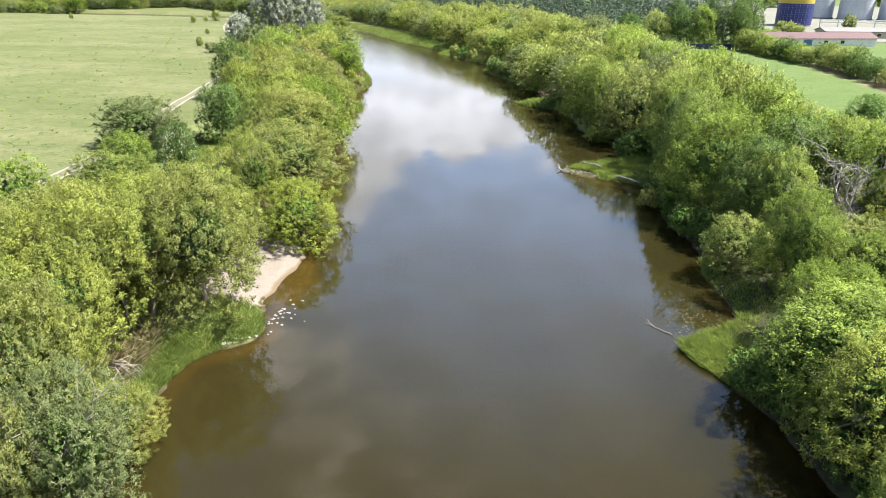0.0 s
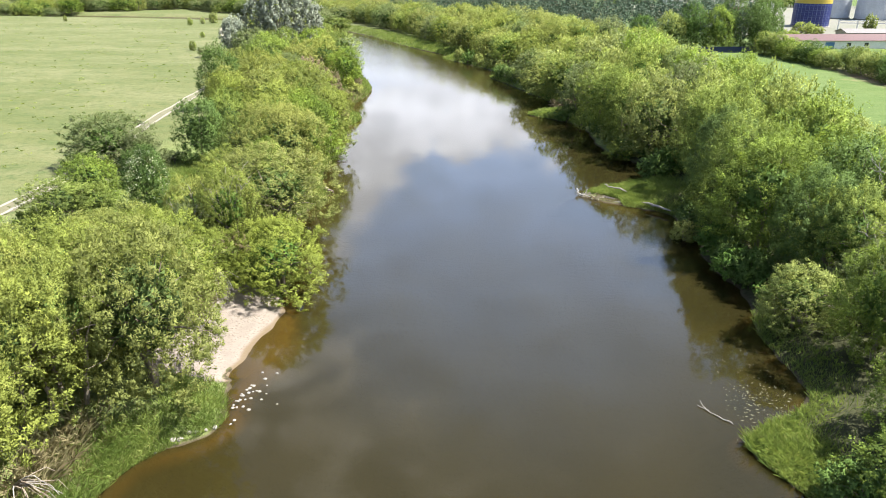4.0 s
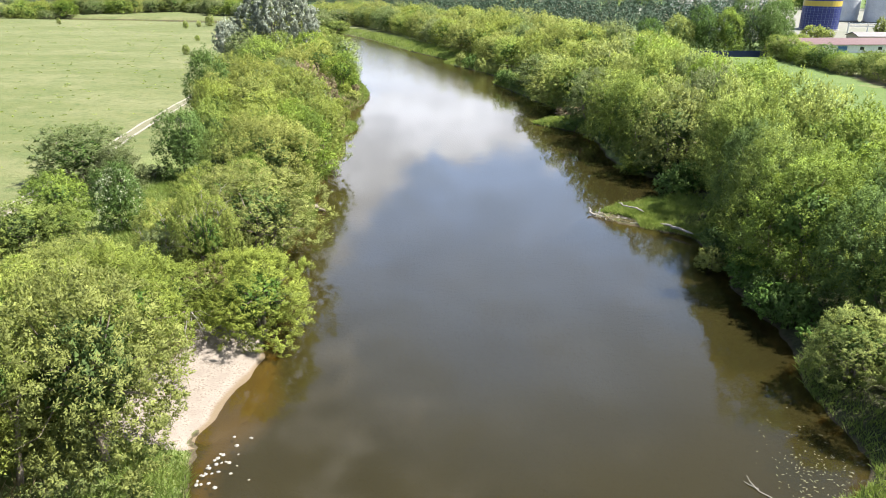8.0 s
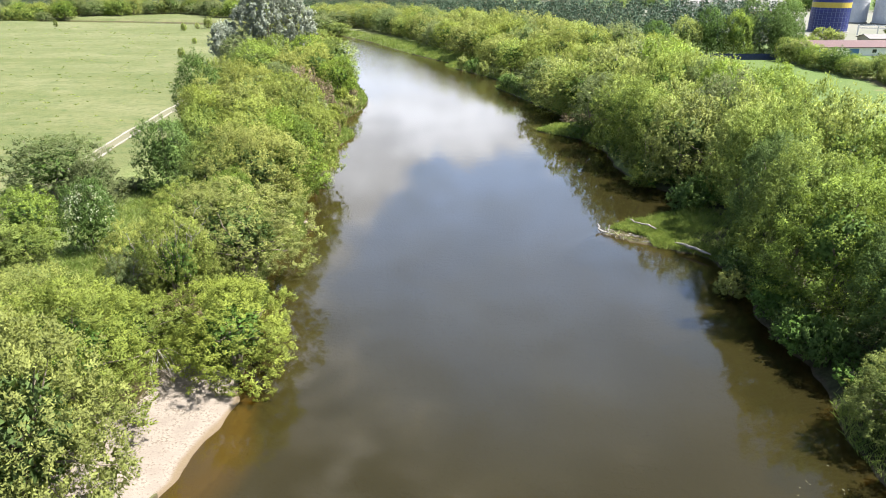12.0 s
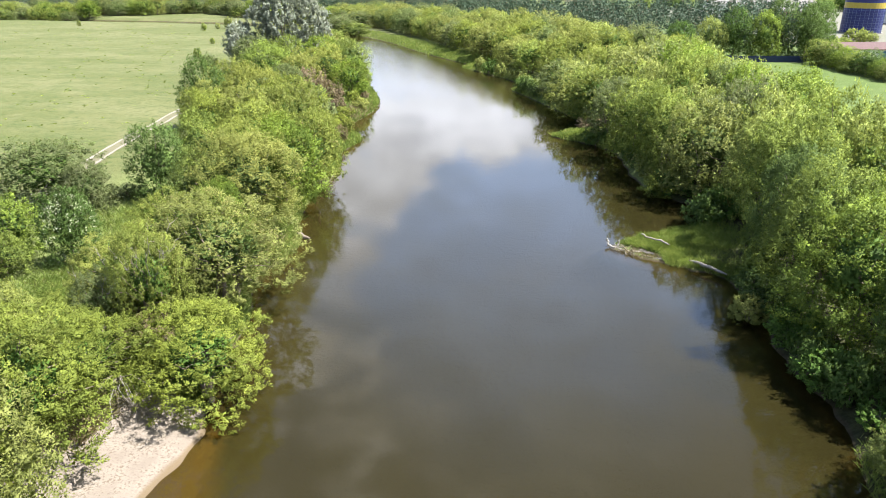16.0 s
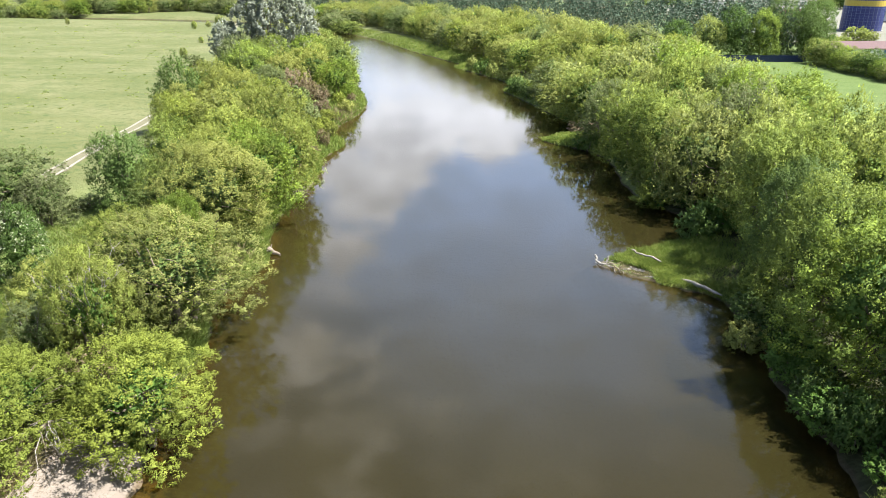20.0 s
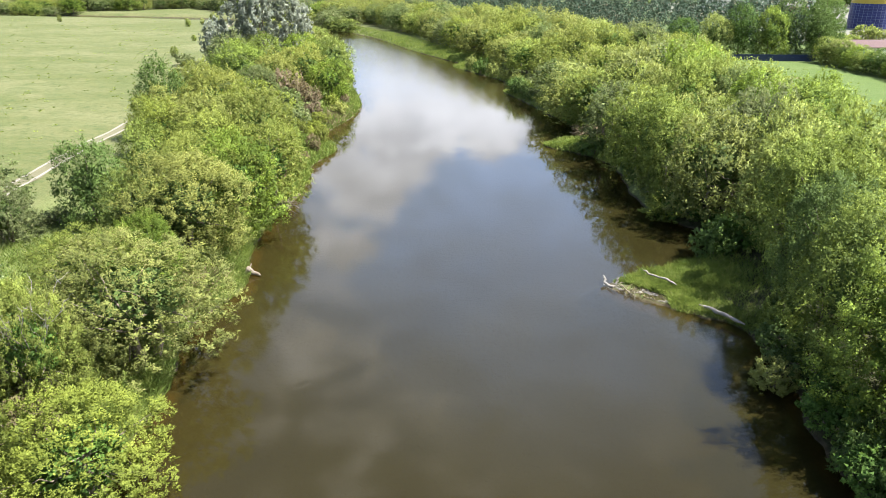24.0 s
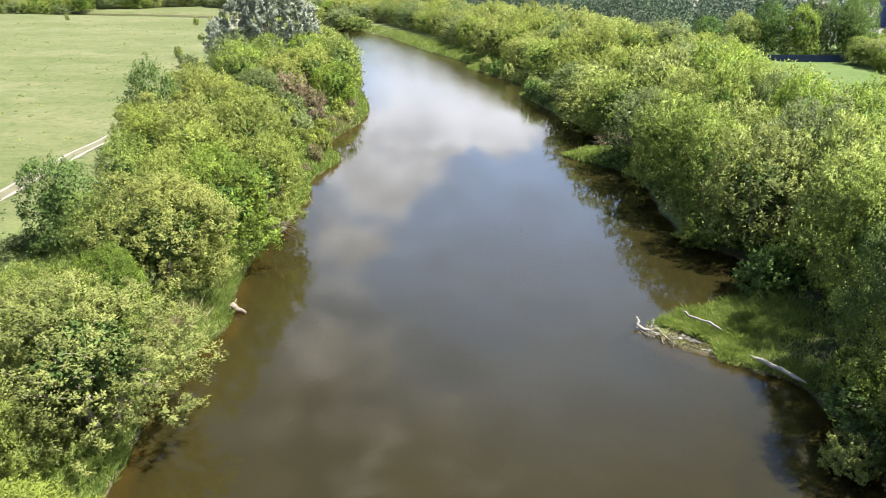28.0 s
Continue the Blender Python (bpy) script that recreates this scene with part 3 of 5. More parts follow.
def tree_meshes(shape, leaf, lod, variant):
    key = (shape, leaf, lod, variant)
    if key in made_trees:
        return made_trees[key]
    rng = np.random.default_rng(1000 + 97 * variant + 13 * lod + 7 * list(SHAPES).index(shape) + sum(map(ord, leaf)))
    rx, h, z0, n, size, length, width, droop, ragged, count = SHAPES[shape]
    lobes = lobes_of(rng, n, rx, z0, h, size, skirt=0.36 if shape in ("willow", "olive", "maple") else 0)
    share, grow = LOD[lod]
    at, out = crown_places(rng, lobes, int(count * share), (40, 20, 9)[lod], ragged, (0.4, 0.46, 0.58)[lod] * (1.5 if shape == "poplar" else 0.65 if shape == "shrub" else 0.8 if shape == "olive" else 1.2 if "maple" in shape else 1.0))
    at[:, 2] = np.maximum(at[:, 2], 0.1)
    v, f = leaf_arrays(rng, at, out, length * grow, width * grow, droop=droop)
    turned = [leaf_normals(rng, out)]
    # larger leaves deep inside close the crown
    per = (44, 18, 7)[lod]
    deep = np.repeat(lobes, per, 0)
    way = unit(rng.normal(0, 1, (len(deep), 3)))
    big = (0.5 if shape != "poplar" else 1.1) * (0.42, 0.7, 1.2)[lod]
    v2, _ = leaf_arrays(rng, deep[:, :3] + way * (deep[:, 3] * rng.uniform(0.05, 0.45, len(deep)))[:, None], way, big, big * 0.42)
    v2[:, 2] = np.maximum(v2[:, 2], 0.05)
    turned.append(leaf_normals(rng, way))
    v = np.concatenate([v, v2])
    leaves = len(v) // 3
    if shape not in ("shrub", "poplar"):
        # added inner leaves in the heart of the crown block light through it
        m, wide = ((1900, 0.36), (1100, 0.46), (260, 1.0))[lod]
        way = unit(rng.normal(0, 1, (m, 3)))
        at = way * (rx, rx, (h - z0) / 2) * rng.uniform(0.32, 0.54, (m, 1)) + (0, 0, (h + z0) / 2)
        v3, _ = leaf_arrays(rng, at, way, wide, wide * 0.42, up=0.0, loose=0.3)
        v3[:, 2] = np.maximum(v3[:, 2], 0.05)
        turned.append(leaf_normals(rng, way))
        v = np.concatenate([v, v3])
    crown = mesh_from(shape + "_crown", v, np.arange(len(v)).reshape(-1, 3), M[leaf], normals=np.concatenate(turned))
    # heart leaves take the dark green so their colour stands for inner shade
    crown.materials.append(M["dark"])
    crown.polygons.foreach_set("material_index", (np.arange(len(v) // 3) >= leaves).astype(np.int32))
    # trunk and limbs reach into the lobes
    sticks = []
    stems = 3 if shape in ("willow", "olive", "shrub", "crest_willow") else 1
    girth = 0.045 * rx
    for s in range(stems):
        base = rng.normal(0, 0.12 * rx if stems > 1 else 0.0, 3) * (1, 1, 0)
        fork = base * 1.8 + (rng.normal(0, 0.05 * rx), rng.normal(0, 0.05 * rx), h * rng.uniform(0.3, 0.42))
        sticks.append((bent(rng, base - (0, 0, 0.3), fork), np.linspace(girth * 1.25, girth * 0.8, 5)))
        for lobe in lobes[s : n : stems][: (6, 3, 1)[lod]]:
            tip = lobe[:3] + unit(lobe[:3] - fork) * lobe[3] * (0.9 if shape == "olive" else 0.55)
            sticks.append((bent(rng, fork, tip, sag=0.25), np.linspace(girth * 0.5, girth * 0.06, 5)))
    trunk = sticks_mesh(shape + "_trunk", sticks, M["bark"], (6, 4, 3)[lod])
    made_trees[key] = trunk, crown
    return made_trees[key]


WORDS = dict(
    willow=("willow_tree", "light green bushy willow tree on the river bank"),
    yellow=("willow_tree", "yellow-green bushy willow tree in full sun"),
    olive=("willow_tree", "olive-green twiggy willow tree leaning to the water"),
    bank=("willow_tree", "dense green willow tree on the wooded bank"),
    maple=("maple_tree", "round deep green leafy maple tree"),
    dark=("alder_tree", "dark green compact leafy tree by the meadow"),
    grey=("willow_shrub", "grey-green willow shrub on the bank"),
    silver=("poplar_tree", "tall silvery-white leaved poplar tree"),
    brown=("dry_shrub", "half-dry brownish shrub on the bank"),
)
tree_rng = random.Random(5)


def plant(shape, leaf, x, y, r, h, lod=None, label="", group=""):
    """One tree or shrub as a thing with its trunk and crown, r metres across the half and h high."""
    base_r, base_h = SHAPES[shape][:2]
    if lod is None:
        lod = 0 if y < 78 else (1 if y < 170 else 2)
    if lod == 0 and y > 66 and shape != "poplar" and not (y < 96 and -31 < x < 28):
        lod = 1
    trunk, crown = tree_meshes(shape, leaf, lod, tree_rng.randrange(VARIANTS[lod]))
    name, words = WORDS[leaf]
    if shape == "shrub" and "shrub" not in name:
        name, words = "bush", "low leafy green bush in the undergrowth"
    z = max(-0.1, float(ground_height(x, y)[0]))
    ob = thing(name, (x, y, z - 0.05), label or words, "bush" if shape == "shrub" else "tree", group, tree_rng.uniform(0, 6.28),
               (r / base_r, r / base_r * tree_rng.uniform(0.92, 1.08), h / base_h))
    part("trunk", trunk, ob)
    part("crown", crown, ob)
    return ob


twig_rng = np.random.default_rng(55)


def bare_twigs(ob, count, reach, height):
    """Leafless grey branches that stand out of a crown."""
    for _ in range(count):
        w = twig_rng.uniform(0, 6.28)
        a = np.array((0.3 * reach * math.cos(w), 0.3 * reach * math.sin(w), height * 0.55))
        b = np.array((reach * math.cos(w + 0.3), reach * math.sin(w + 0.3), height * twig_rng.uniform(0.85, 1.04)))
        main = bent(twig_rng, a, b, sag=0.3, n=6, wild=0.25)
        sticks = [(main, np.linspace(0.06, 0.015, 6))]
        for k in range(5):
            q = main[twig_rng.integers(2, 6)]
            sticks.append((bent(twig_rng, q, q + twig_rng.normal(0, 0.5, 3) + (0, 0, 0.35), n=4, wild=0.3), np.linspace(0.028, 0.01, 4)))
        part("bare_branch", sticks_mesh("bare_branch", sticks, M["dead"], 5), ob, "leafless grey branch")


LB, RB = "trees of the left bank", "trees of the right bank"
# -- left bank, from the foreground upstream --
plant("olive", "olive", -26.0, 16.0, 4.0, 9.0, 0, "", LB)
plant("olive", "olive", -20.2, 16.8, 2.9, 8.6, 0, "", LB)
bare_twigs(plant("olive", "grey", -18.2, 20.6, 3.2, 8.4, 0, "grey-green willow with bare twigs over the water", LB), 7, 4.0, 9.8)
plant("olive", "olive", -23.4, 24.8, 3.4, 9.4, 0, "", LB)
plant("willow", "yellow", -22.2, 26.8, 2.4, 7.6, 0, "", LB)
bare_twigs(plant("olive", "yellow", -18.6, 25.6, 2.3, 4.4, 0, "", LB), 6, 4.0, 9.8)
plant("willow", "willow", -28.0, 27.0, 4.2, 9.4, 0, "", LB)
plant("willow", "yellow", -26.4, 35.2, 4.8, 9.8, 0, "", LB)
bare_twigs(plant("crest_willow", "willow", -25.2, 36.0, 3.2, 8.6, 0, "", LB), 3, 4.0, 9.8)
plant("willow", "willow", -33.0, 31.5, 4.6, 9.6, 0, "", LB)
plant("willow", "willow", -20.6, 42.2, 4.5, 10.4, 0, "large light green willow beside the sand beach", LB)
plant("willow", "willow", -28.6, 46.6, 5.0, 8.4, 0, "", LB)
plant("willow", "willow", -33.0, 40.0, 4.6, 7.2, 0, "", LB)
plant("willow", "willow", -24.2, 50.6, 4.1, 8.4, 0, "", LB)
plant("willow", "willow", -28.4, 54.0, 4.2, 7.0, 0, "", LB)
plant("willow", "willow", -24.4, 57.0, 3.2, 4.8, 0, "", LB)
for x, y, r, h, leaf in ((-24.6, 31.2, 3.2, 8.2, "yellow"), (-24.2, 39.2, 3.2, 8.8, "willow"), (-31.0, 36.4, 3.4, 8.6, "willow"), (-25.2, 46.4, 3.0, 8.6, "olive"), (-31.6, 50.6, 3.4, 6.2, "willow"),
                         (-29.0, 60.2, 2.8, 3.8, "willow"), (-29.6, 41.2, 3.2, 9.2, "yellow")):
    plant("crest_willow" if x > -25 and y < 40 else "willow", leaf, x, y, r, h, 0, "", LB)
plant("willow", "willow", -37.0, 50.0, 4.6, 5.6, 1, "", LB)
plant("willow", "willow", -40.0, 43.0, 4.4, 7.0, 1, "", LB)
plant("willow", "willow", -33.4, 58.0, 3.8, 4.6, 0, "", LB)
plant("willow", "yellow", -17.9, 58.6, 4.1, 6.2, 0, "yellow-green willow hanging over the sand beach", LB)
twiggy = plant("olive", "olive", -24.0, 64.2, 2.8, 7.4, 0, "sparse willow with bare grey twigs", LB)
bare_twigs(plant("willow", "yellow", -28.0, 66.6, 3.2, 5.6, 0, "", LB), 4, 4.0, 9.8)
plant("olive", "olive", -22.2, 71.6, 5.6, 7.9, 0, "broad olive-green willow leaning over the water", LB)
plant("olive", "olive", -28.2, 75.6, 3.8, 6.4, 0, "", LB)
plant("willow", "maple", -25.8, 79.4, 2.4, 6.6, 0, "", LB)
plant("willow", "maple", -43.4, 68.4, 3.3, 4.6, 1, "", LB)
plant("willow", "maple", -44.6, 76.0, 3.0, 5.2, 1, "", LB)
plant("willow", "maple", -41.2, 71.2, 2.0, 3.4, 1, "", LB)
bare_twigs(plant("olive", "grey", -27.4, 63.2, 1.9, 4.4, 0, "grey willow shrub full of bare twigs", LB), 8, 4.0, 9.8)
plant("willow", "maple", -45.6, 57.0, 3.4, 6.0, 1, "", LB)
plant("olive", "grey", -50.2, 89.4, 5.6, 6.8, 0, "spreading grey-green willow beside the farm track", LB)
plant("olive", "grey", -44.4, 87.6, 2.6, 5.0, 0, "", LB)
plant("maple", "yellow", -27.2, 88.4, 4.9, 8.8, 0, "bright green round maple near the bank", LB)
plant("willow", "maple", -31.2, 87.0, 3.0, 7.4, 1, "", LB)
plant("maple", "dark", -39.2, 93.0, 3.1, 8.0, 0, "dark green round tree standing alone in grass", LB)
plant("maple", "maple", -25.6, 95.6, 4.0, 9.0, 1, "", LB)
plant("willow", "willow", -30.6, 97.0, 3.6, 7.8, 1, "", LB)
plant("olive", "olive", -25.6, 103.4, 4.2, 8.8, 1, "", LB)
plant("willow", "willow", -33.0, 105.6, 4.8, 8.8, 1, "", LB)
plant("willow", "willow", -41.6, 111.6, 3.8, 8.6, 1, "", LB)
plant("maple", "maple", -39.4, 103.6, 2.9, 7.4, 1, "", LB)
plant("willow", "willow", -37.0, 113.4, 4.6, 9.4, 1, "", LB)
plant("olive", "olive", -30.2, 112.6, 4.4, 10.0, 1, "", LB)
plant("willow", "willow", -34.0, 121.0, 5.2, 9.6, 1, "", LB)
plant("willow", "yellow", -41.8, 126.4, 4.8, 10.0, 1, "", LB)
plant("willow", "willow", -46.0, 120.0, 3.9, 8.6, 1, "", LB)
plant("maple", "dark", -51.2, 129.0, 3.6, 10.4, 1, "", LB)
plant("olive", "olive", -49.4, 142.0, 4.2, 7.8, 1, "", LB)
plant("olive", "olive", -57.6, 153.0, 4.4, 7.8, 1, "", LB)
plant("olive", "grey", -46.2, 152.6, 3.8, 7.0, 1, "", LB)
plant("olive", "grey", -44.0, 140.0, 3.6, 6.6, 1, "", LB)
plant("olive", "grey", -38.8, 134.0, 3.2, 6.0, 1, "", LB)
plant("maple", "maple", -53.0, 162.0, 5.0, 9.6, 1, "", LB)
plant("maple", "maple", -53.6, 175.0, 4.8, 9.6, 1, "", LB)
plant("willow", "yellow", -43.4, 171.0, 5.0, 8.8, 1, "", LB)
plant("willow", "yellow", -46.4, 162.8, 4.0, 8.0, 1, "", LB)
plant("willow", "maple", -36.6, 164.4, 3.6, 7.0, 1, "", LB)
plant("willow", "maple", -41.6, 184.0, 4.6, 9.2, 2, "", LB)
plant("willow", "maple", -49.0, 186.0, 5.0, 9.4, 2, "", LB)
plant("olive", "grey", -64.0, 184.0, 6.0, 9.4, 2, "", LB)
plant("olive", "grey", -67.0, 193.0, 6.0, 9.0, 2, "", LB)
plant("olive", "grey", -58.0, 171.0, 4.6, 8.4, 1, "", LB)
plant("willow", "olive", -51.9, 203.0, 4.6, 8.6, 2, "", LB)
plant("willow", "maple", -55.1, 214.0, 4.4, 8.6, 2, "", LB)
plant("willow", "maple", -62.1, 208.0, 5.0, 9.0, 2, "", LB)
plant("willow", "olive", -62.0, 230.0, 4.4, 7.4, 2, "", LB)
plant("willow", "willow", -66.2, 226.0, 5.0, 8.8, 2, "", LB)
plant("willow", "olive", -71.0, 246.0, 4.4, 6.0, 2, "", LB)
plant("willow", "willow", -80.0, 252.0, 5.0, 7.0, 2, "", LB)
plant("willow", "olive", -82.0, 268.0, 4.6, 5.2, 2, "", LB)
plant("willow", "willow", -92.0, 284.0, 5.0, 5.2, 2, "", LB)
plant("willow", "olive", -104.0, 296.0, 5.2, 5.2, 2, "", LB)
plant("poplar", "silver", -59.6, 193.4, 8.8, 19.4, 0, "tall silver-leaved poplar standing over the bank trees")
plant("poplar", "silver", -79.0, 209.0, 3.8, 10.0, 2, "small silver-leaved poplar by the meadow")
bare_twigs(twiggy, 9, 3.6, 9.8)
plant("shrub", "grey", -36.0, 98.6, 2.4, 3.4, 1)
plant("shrub", "maple", -33.4, 83.6, 2.2, 2.4, 0)
plant("shrub", "grey", -27.6, 84.8, 1.5, 2.2, 0)
plant("shrub", "maple", -25.8, 85.2, 1.2, 1.5, 0)
plant("shrub", "grey", -38.2, 145.0, 3.0, 4.2, 1)
plant("shrub", "grey", -35.0, 139.0, 2.2, 3.0, 1)
plant("shrub", "brown", -42.6, 157.6, 2.6, 4.6, 1, "half-dry brown shrub on the bank")
plant("shrub", "brown", -38.6, 156.0, 2.4, 3.0, 1)
plant("shrub", "brown", -23.4, 62.4, 1.6, 2.2, 0)
plant("shrub", "maple", -39.0, 62.0, 1.8, 2.0, 0)
plant("shrub", "grey", -86.0, 204.0, 2.4, 2.6, 1)


def free_spots(rng, count, xs, ys, gap, taken, shore=None):
    """Scattered places that keep their distance from one another and from what stands there."""
    spots = []
    for _ in range(count * 12):
        x, y = rng.uniform(*xs), rng.uniform(*ys)
        if all((x - a) ** 2 + (y - b) ** 2 > (gap + 0.4 * r) ** 2 for a, b, r in taken + spots):
            if shore is None or shore < shore_distance(x, y)[0]:
                spots.append((x, y, gap))
        if len(spots) >= count:
            break
    return spots


# -- right bank: rows of willows and maples from the water's edge to the mown field --
FRONT_Y = (-30, 30, 47, 60, 75, 84, 100, 107, 131, 153, 185, 226, 260, 300, 340, 375, 410)
FRONT_X = (22.2, 22.8, 24.4, 25.5, 25.4, 25.0, 24.4, 20.4, 15.0, 10.6, 4.5, -6.5, -24.5, -43, -67, -93, -128)
right_rng = random.Random(21)
HEIGHTS = ((18, 8.4), (40, 8.8), (56, 8.8), (66, 10.2), (110, 11.0), (170, 10.6), (250, 9.8), (330, 9.0), (400, 8.6))
right_trees = 0
SHELVES = ((8, 140, 5.0), (-0.5, 189, 6.0), (-18, 227, 6.5))
DEAD_TREE = (32.6, 58.6)
y = 14.0
while y < 396:
    step = 7.0 if y < 150 else 8.4
    x0 = float(np.interp(y, FRONT_Y, FRONT_X))
    edge = float(np.interp(y, (0, 55, 70, 100, 150, 200, 235, 330, 400), (52, 50, 46, 42, 42, 40, 32, -22, -80)))
    x, row = x0, 0
    while x < edge:
        px, py = x + right_rng.uniform(-1.3, 1.3) * (row > 0), y + right_rng.uniform(-1.6, 1.6)
        h = float(np.interp(py, *zip(*HEIGHTS))) * right_rng.uniform(0.76, 1.16) * (0.84 if row == 0 else 1.0) * (0.82 if x > edge - 8 and y > 60 else 1.0)
        r = right_rng.uniform(3.6, 5.0) * (1.15 if y > 150 else 1.0)
        if row == 0 and 35 < py < 52:
            r, px = r * 0.7, px + 1.4
        skip = math.hypot(px - DEAD_TREE[0], py - DEAD_TREE[1]) < 4.6 or (abs(py - 55.5) < 4.5 and row == 0)
        skip = skip or (row == 0 and 58 < py < 97)
        skip = skip or any(math.hypot(px - cx, py - cy) < cr + 0.55 * r for cx, cy, cr in SHELVES)
        if math.hypot(px - DEAD_TREE[0], py - DEAD_TREE[1] + 5) < 6.5:
            h *= 0.62
        if not skip:
            pick = right_rng.random()
            shape, leaf = ("willow", "bank") if pick < (0.34 if py < 95 else 0.58) else ("maple", "maple") if pick < 0.8 else ("willow", "willow") if pick < 0.92 or py < 110 else ("willow", "grey")
            # far trees get more pale grey and olive leaves, haze put into their colour
            if py > 170:
                leaf = "willow" if pick < 0.4 else "grey" if pick < 0.62 else "olive" if pick < 0.8 else "bank"
                shape = "willow"
            if row < 2 and 58 < py < 86:
                shape, leaf = "maple", "dark" if right_rng.random() < 0.4 else "maple"
            depth = math.hypot(px - 2, max(0, py - 20))
            lod = 0 if (depth < 52 or 60 < py < 104) and row < 2 else 1 if depth < 125 else 2
            if row > 1 and shape in ("willow", "maple"):
                shape = "crest_" + shape
            plant(shape, leaf, px, py, r, h, lod, group=RB)
            right_trees += 1
        x += step * right_rng.uniform(0.95, 1.25)
        row += 1
    y += step
for x, y, r, h, leaf in ((27.0, 64.0, 3.7, 8.8, "dark"), (24.6, 69.8, 4.3, 10.6, "maple"), (24.4, 76.6, 4.4, 10.8, "maple"), (24.6, 83.4, 3.8, 10.0, "dark"), (26.2, 90.6, 4.4, 11.4, "maple"), (26.0, 97.4, 4.2, 10.8, "bank")):
    plant("maple", leaf, x, y, r, h, 0, "tall deep green maple over the shaded water" if leaf == "maple" else "", RB)
for x, y, r, h, leaf in ((29.0, 57.0, 3.2, 4.8, "grey"), (36.0, 55.2, 3.2, 5.0, "willow"), (32.0, 53.2, 3.4, 4.6, "bank"), (28.4, 61.8, 3.4, 8.4, "bank"), (36.8, 60.6, 3.0, 7.0, "willow")):
    plant("willow", leaf, x, y, r, h, 0, group=RB)
plant("willow", "bank", 23.0, 55.2, 3.1, 4.6, lod=0, group=RB, label="low green willow bush at the water's edge")
plant("shrub", "willow", 19.3, 75.0, 1.5, 1.8, lod=0, label="bright green bush overhanging the water")
plant("shrub", "willow", 17.4, 107.8, 2.2, 2.0, lod=0, label="pale green bush overhanging the water")
plant("shrub", "grey", 15.6, 134.6, 2.2, 3.0, lod=1)
plant("maple", "dark", 62.5, 117.5, 3.6, 5.0, lod=1, label="dark round tree at the edge of the mown field")
plant("shrub", "brown", 11.0, 143.4, 2.2, 1.5, lod=1, label="heap of dry brown brush on the bank")

elder = plant("maple", "dark", -37.2, 74.6, 2.1, 6.4, lod=0, label="dark green elder covered in cream blossom")
bloom_rng = np.random.default_rng(4)
bw = unit(bloom_rng.normal(0, 1, (260, 3)) + (0, 0, 0.5))
bv, bf = leaf_arrays(bloom_rng, np.repeat(bw * (4.4, 4.4, 4.7) + (0, 0, 5.2), 4, 0) + bloom_rng.normal(0, 0.18, (1040, 3)), np.repeat(bw, 4, 0), 0.26, 0.12)
part("blossom", mesh_from("blossom", bv, bf, M["flower"]), elder, "clusters of cream blossom")

# low bushes that close the foot of the right bank
foot = random.Random(17)
SPITS = ((16.5, 41, 5.2), (20.8, 53, 8.0), (14.5, 88.5, 7.5), (8, 140, 6), (0, 189, 6), (-17, 227, 6), (19.7, 74.7, 2))
for bx, by in right_line[::2]:
    if 12 < by < 222 and all(math.hypot(bx - cx, by - cy) > r for cx, cy, r in SPITS):
        plant("shrub", foot.choice(("bank", "dark", "dark")), bx + foot.uniform(0.5, 1.7), by + foot.uniform(-0.5, 0.5), foot.uniform(1.2, 2.1), foot.uniform(1.4, 3.0), 1 if by < 90 else 2,
              "dense green bush at the foot of the bank", "bushes along the right bank")

# -- low undergrowth between the trees of the left bank --
under = random.Random(9)
for x, y, _ in free_spots(under, 46, (-46, -20), (14, 140), 3.2, [(-34, 70, 6), (-38, 86, 9), (-20, 51, 10), (-19.5, 35, 3), (-24.5, 86, 3.5)], 2.0):
    plant("shrub", under.choice(("maple", "willow", "grey", "maple")), x, y, under.uniform(1.2, 2.0), under.uniform(1.0, 1.9), lod=1)

strip_rng = random.Random(61)
for bx, by in left_line[::2]:
    if 100 < by < 300 and strip_rng.random() < 0.85:
        plant("shrub", strip_rng.choice(("willow", "grey", "willow", "yellow", "maple", "brown")), bx - strip_rng.uniform(1.2, 4.6), by + strip_rng.uniform(-1, 1), strip_rng.uniform(0.8, 1.7),
              strip_rng.uniform(0.8, 2.2), 1 if by < 150 else 2, "small leafy shrub in the bank grass", "shrubs on the left bank")

# -- the hedge along the mown field and bushes on the meadow --
hedge = random.Random(14)
for i in range(17):
    f = i / 16
    hx, hy = np.interp(f, (0, 0.35, 0.75, 1), (79, 84.5, 88.5, 88.5)), np.interp(f, (0, 0.35, 0.75, 1), (233, 206, 176, 148))
    plant("willow", hedge.choice(("bank", "maple", "dark", "maple")), hx + hedge.uniform(-1, 2), hy, hedge.uniform(2.6, 4.2), hedge.uniform(4.2, 7.2), 1,
          "leafy green hedge tree beside the mown field", "hedge beside the field")
for x, y, r, h in ((-97, 220, 1.7, 2.8), (-141, 316, 2.0, 3.2), (-136, 330, 3.0, 5.0), (-140, 327, 1.6, 2.6), (-208, 330, 1.4, 3.0), (-226, 296, 1.0, 1.6), (-112, 262, 1.6, 2.0)):
    plant("shrub", "bank", x, y, r * 0.6, h * 0.8, 1, "small lone bush on the open meadow", "meadow bushes")

for x, y, h, leaf in ((51, 246, 10.5, "bank"), (58, 247, 13, "dark"), (66, 246, 12, "maple"), (71, 250, 15.5, "dark"), (78, 247, 13, "dark"), (83, 256, 15, "dark"), (88, 266, 14, "dark"), (43, 250, 9.5, "dark")):
    plant("maple", leaf, x, y, 4.6, h, 1, "tall leafy tree at the edge of the pine wood", "edge of the wood")
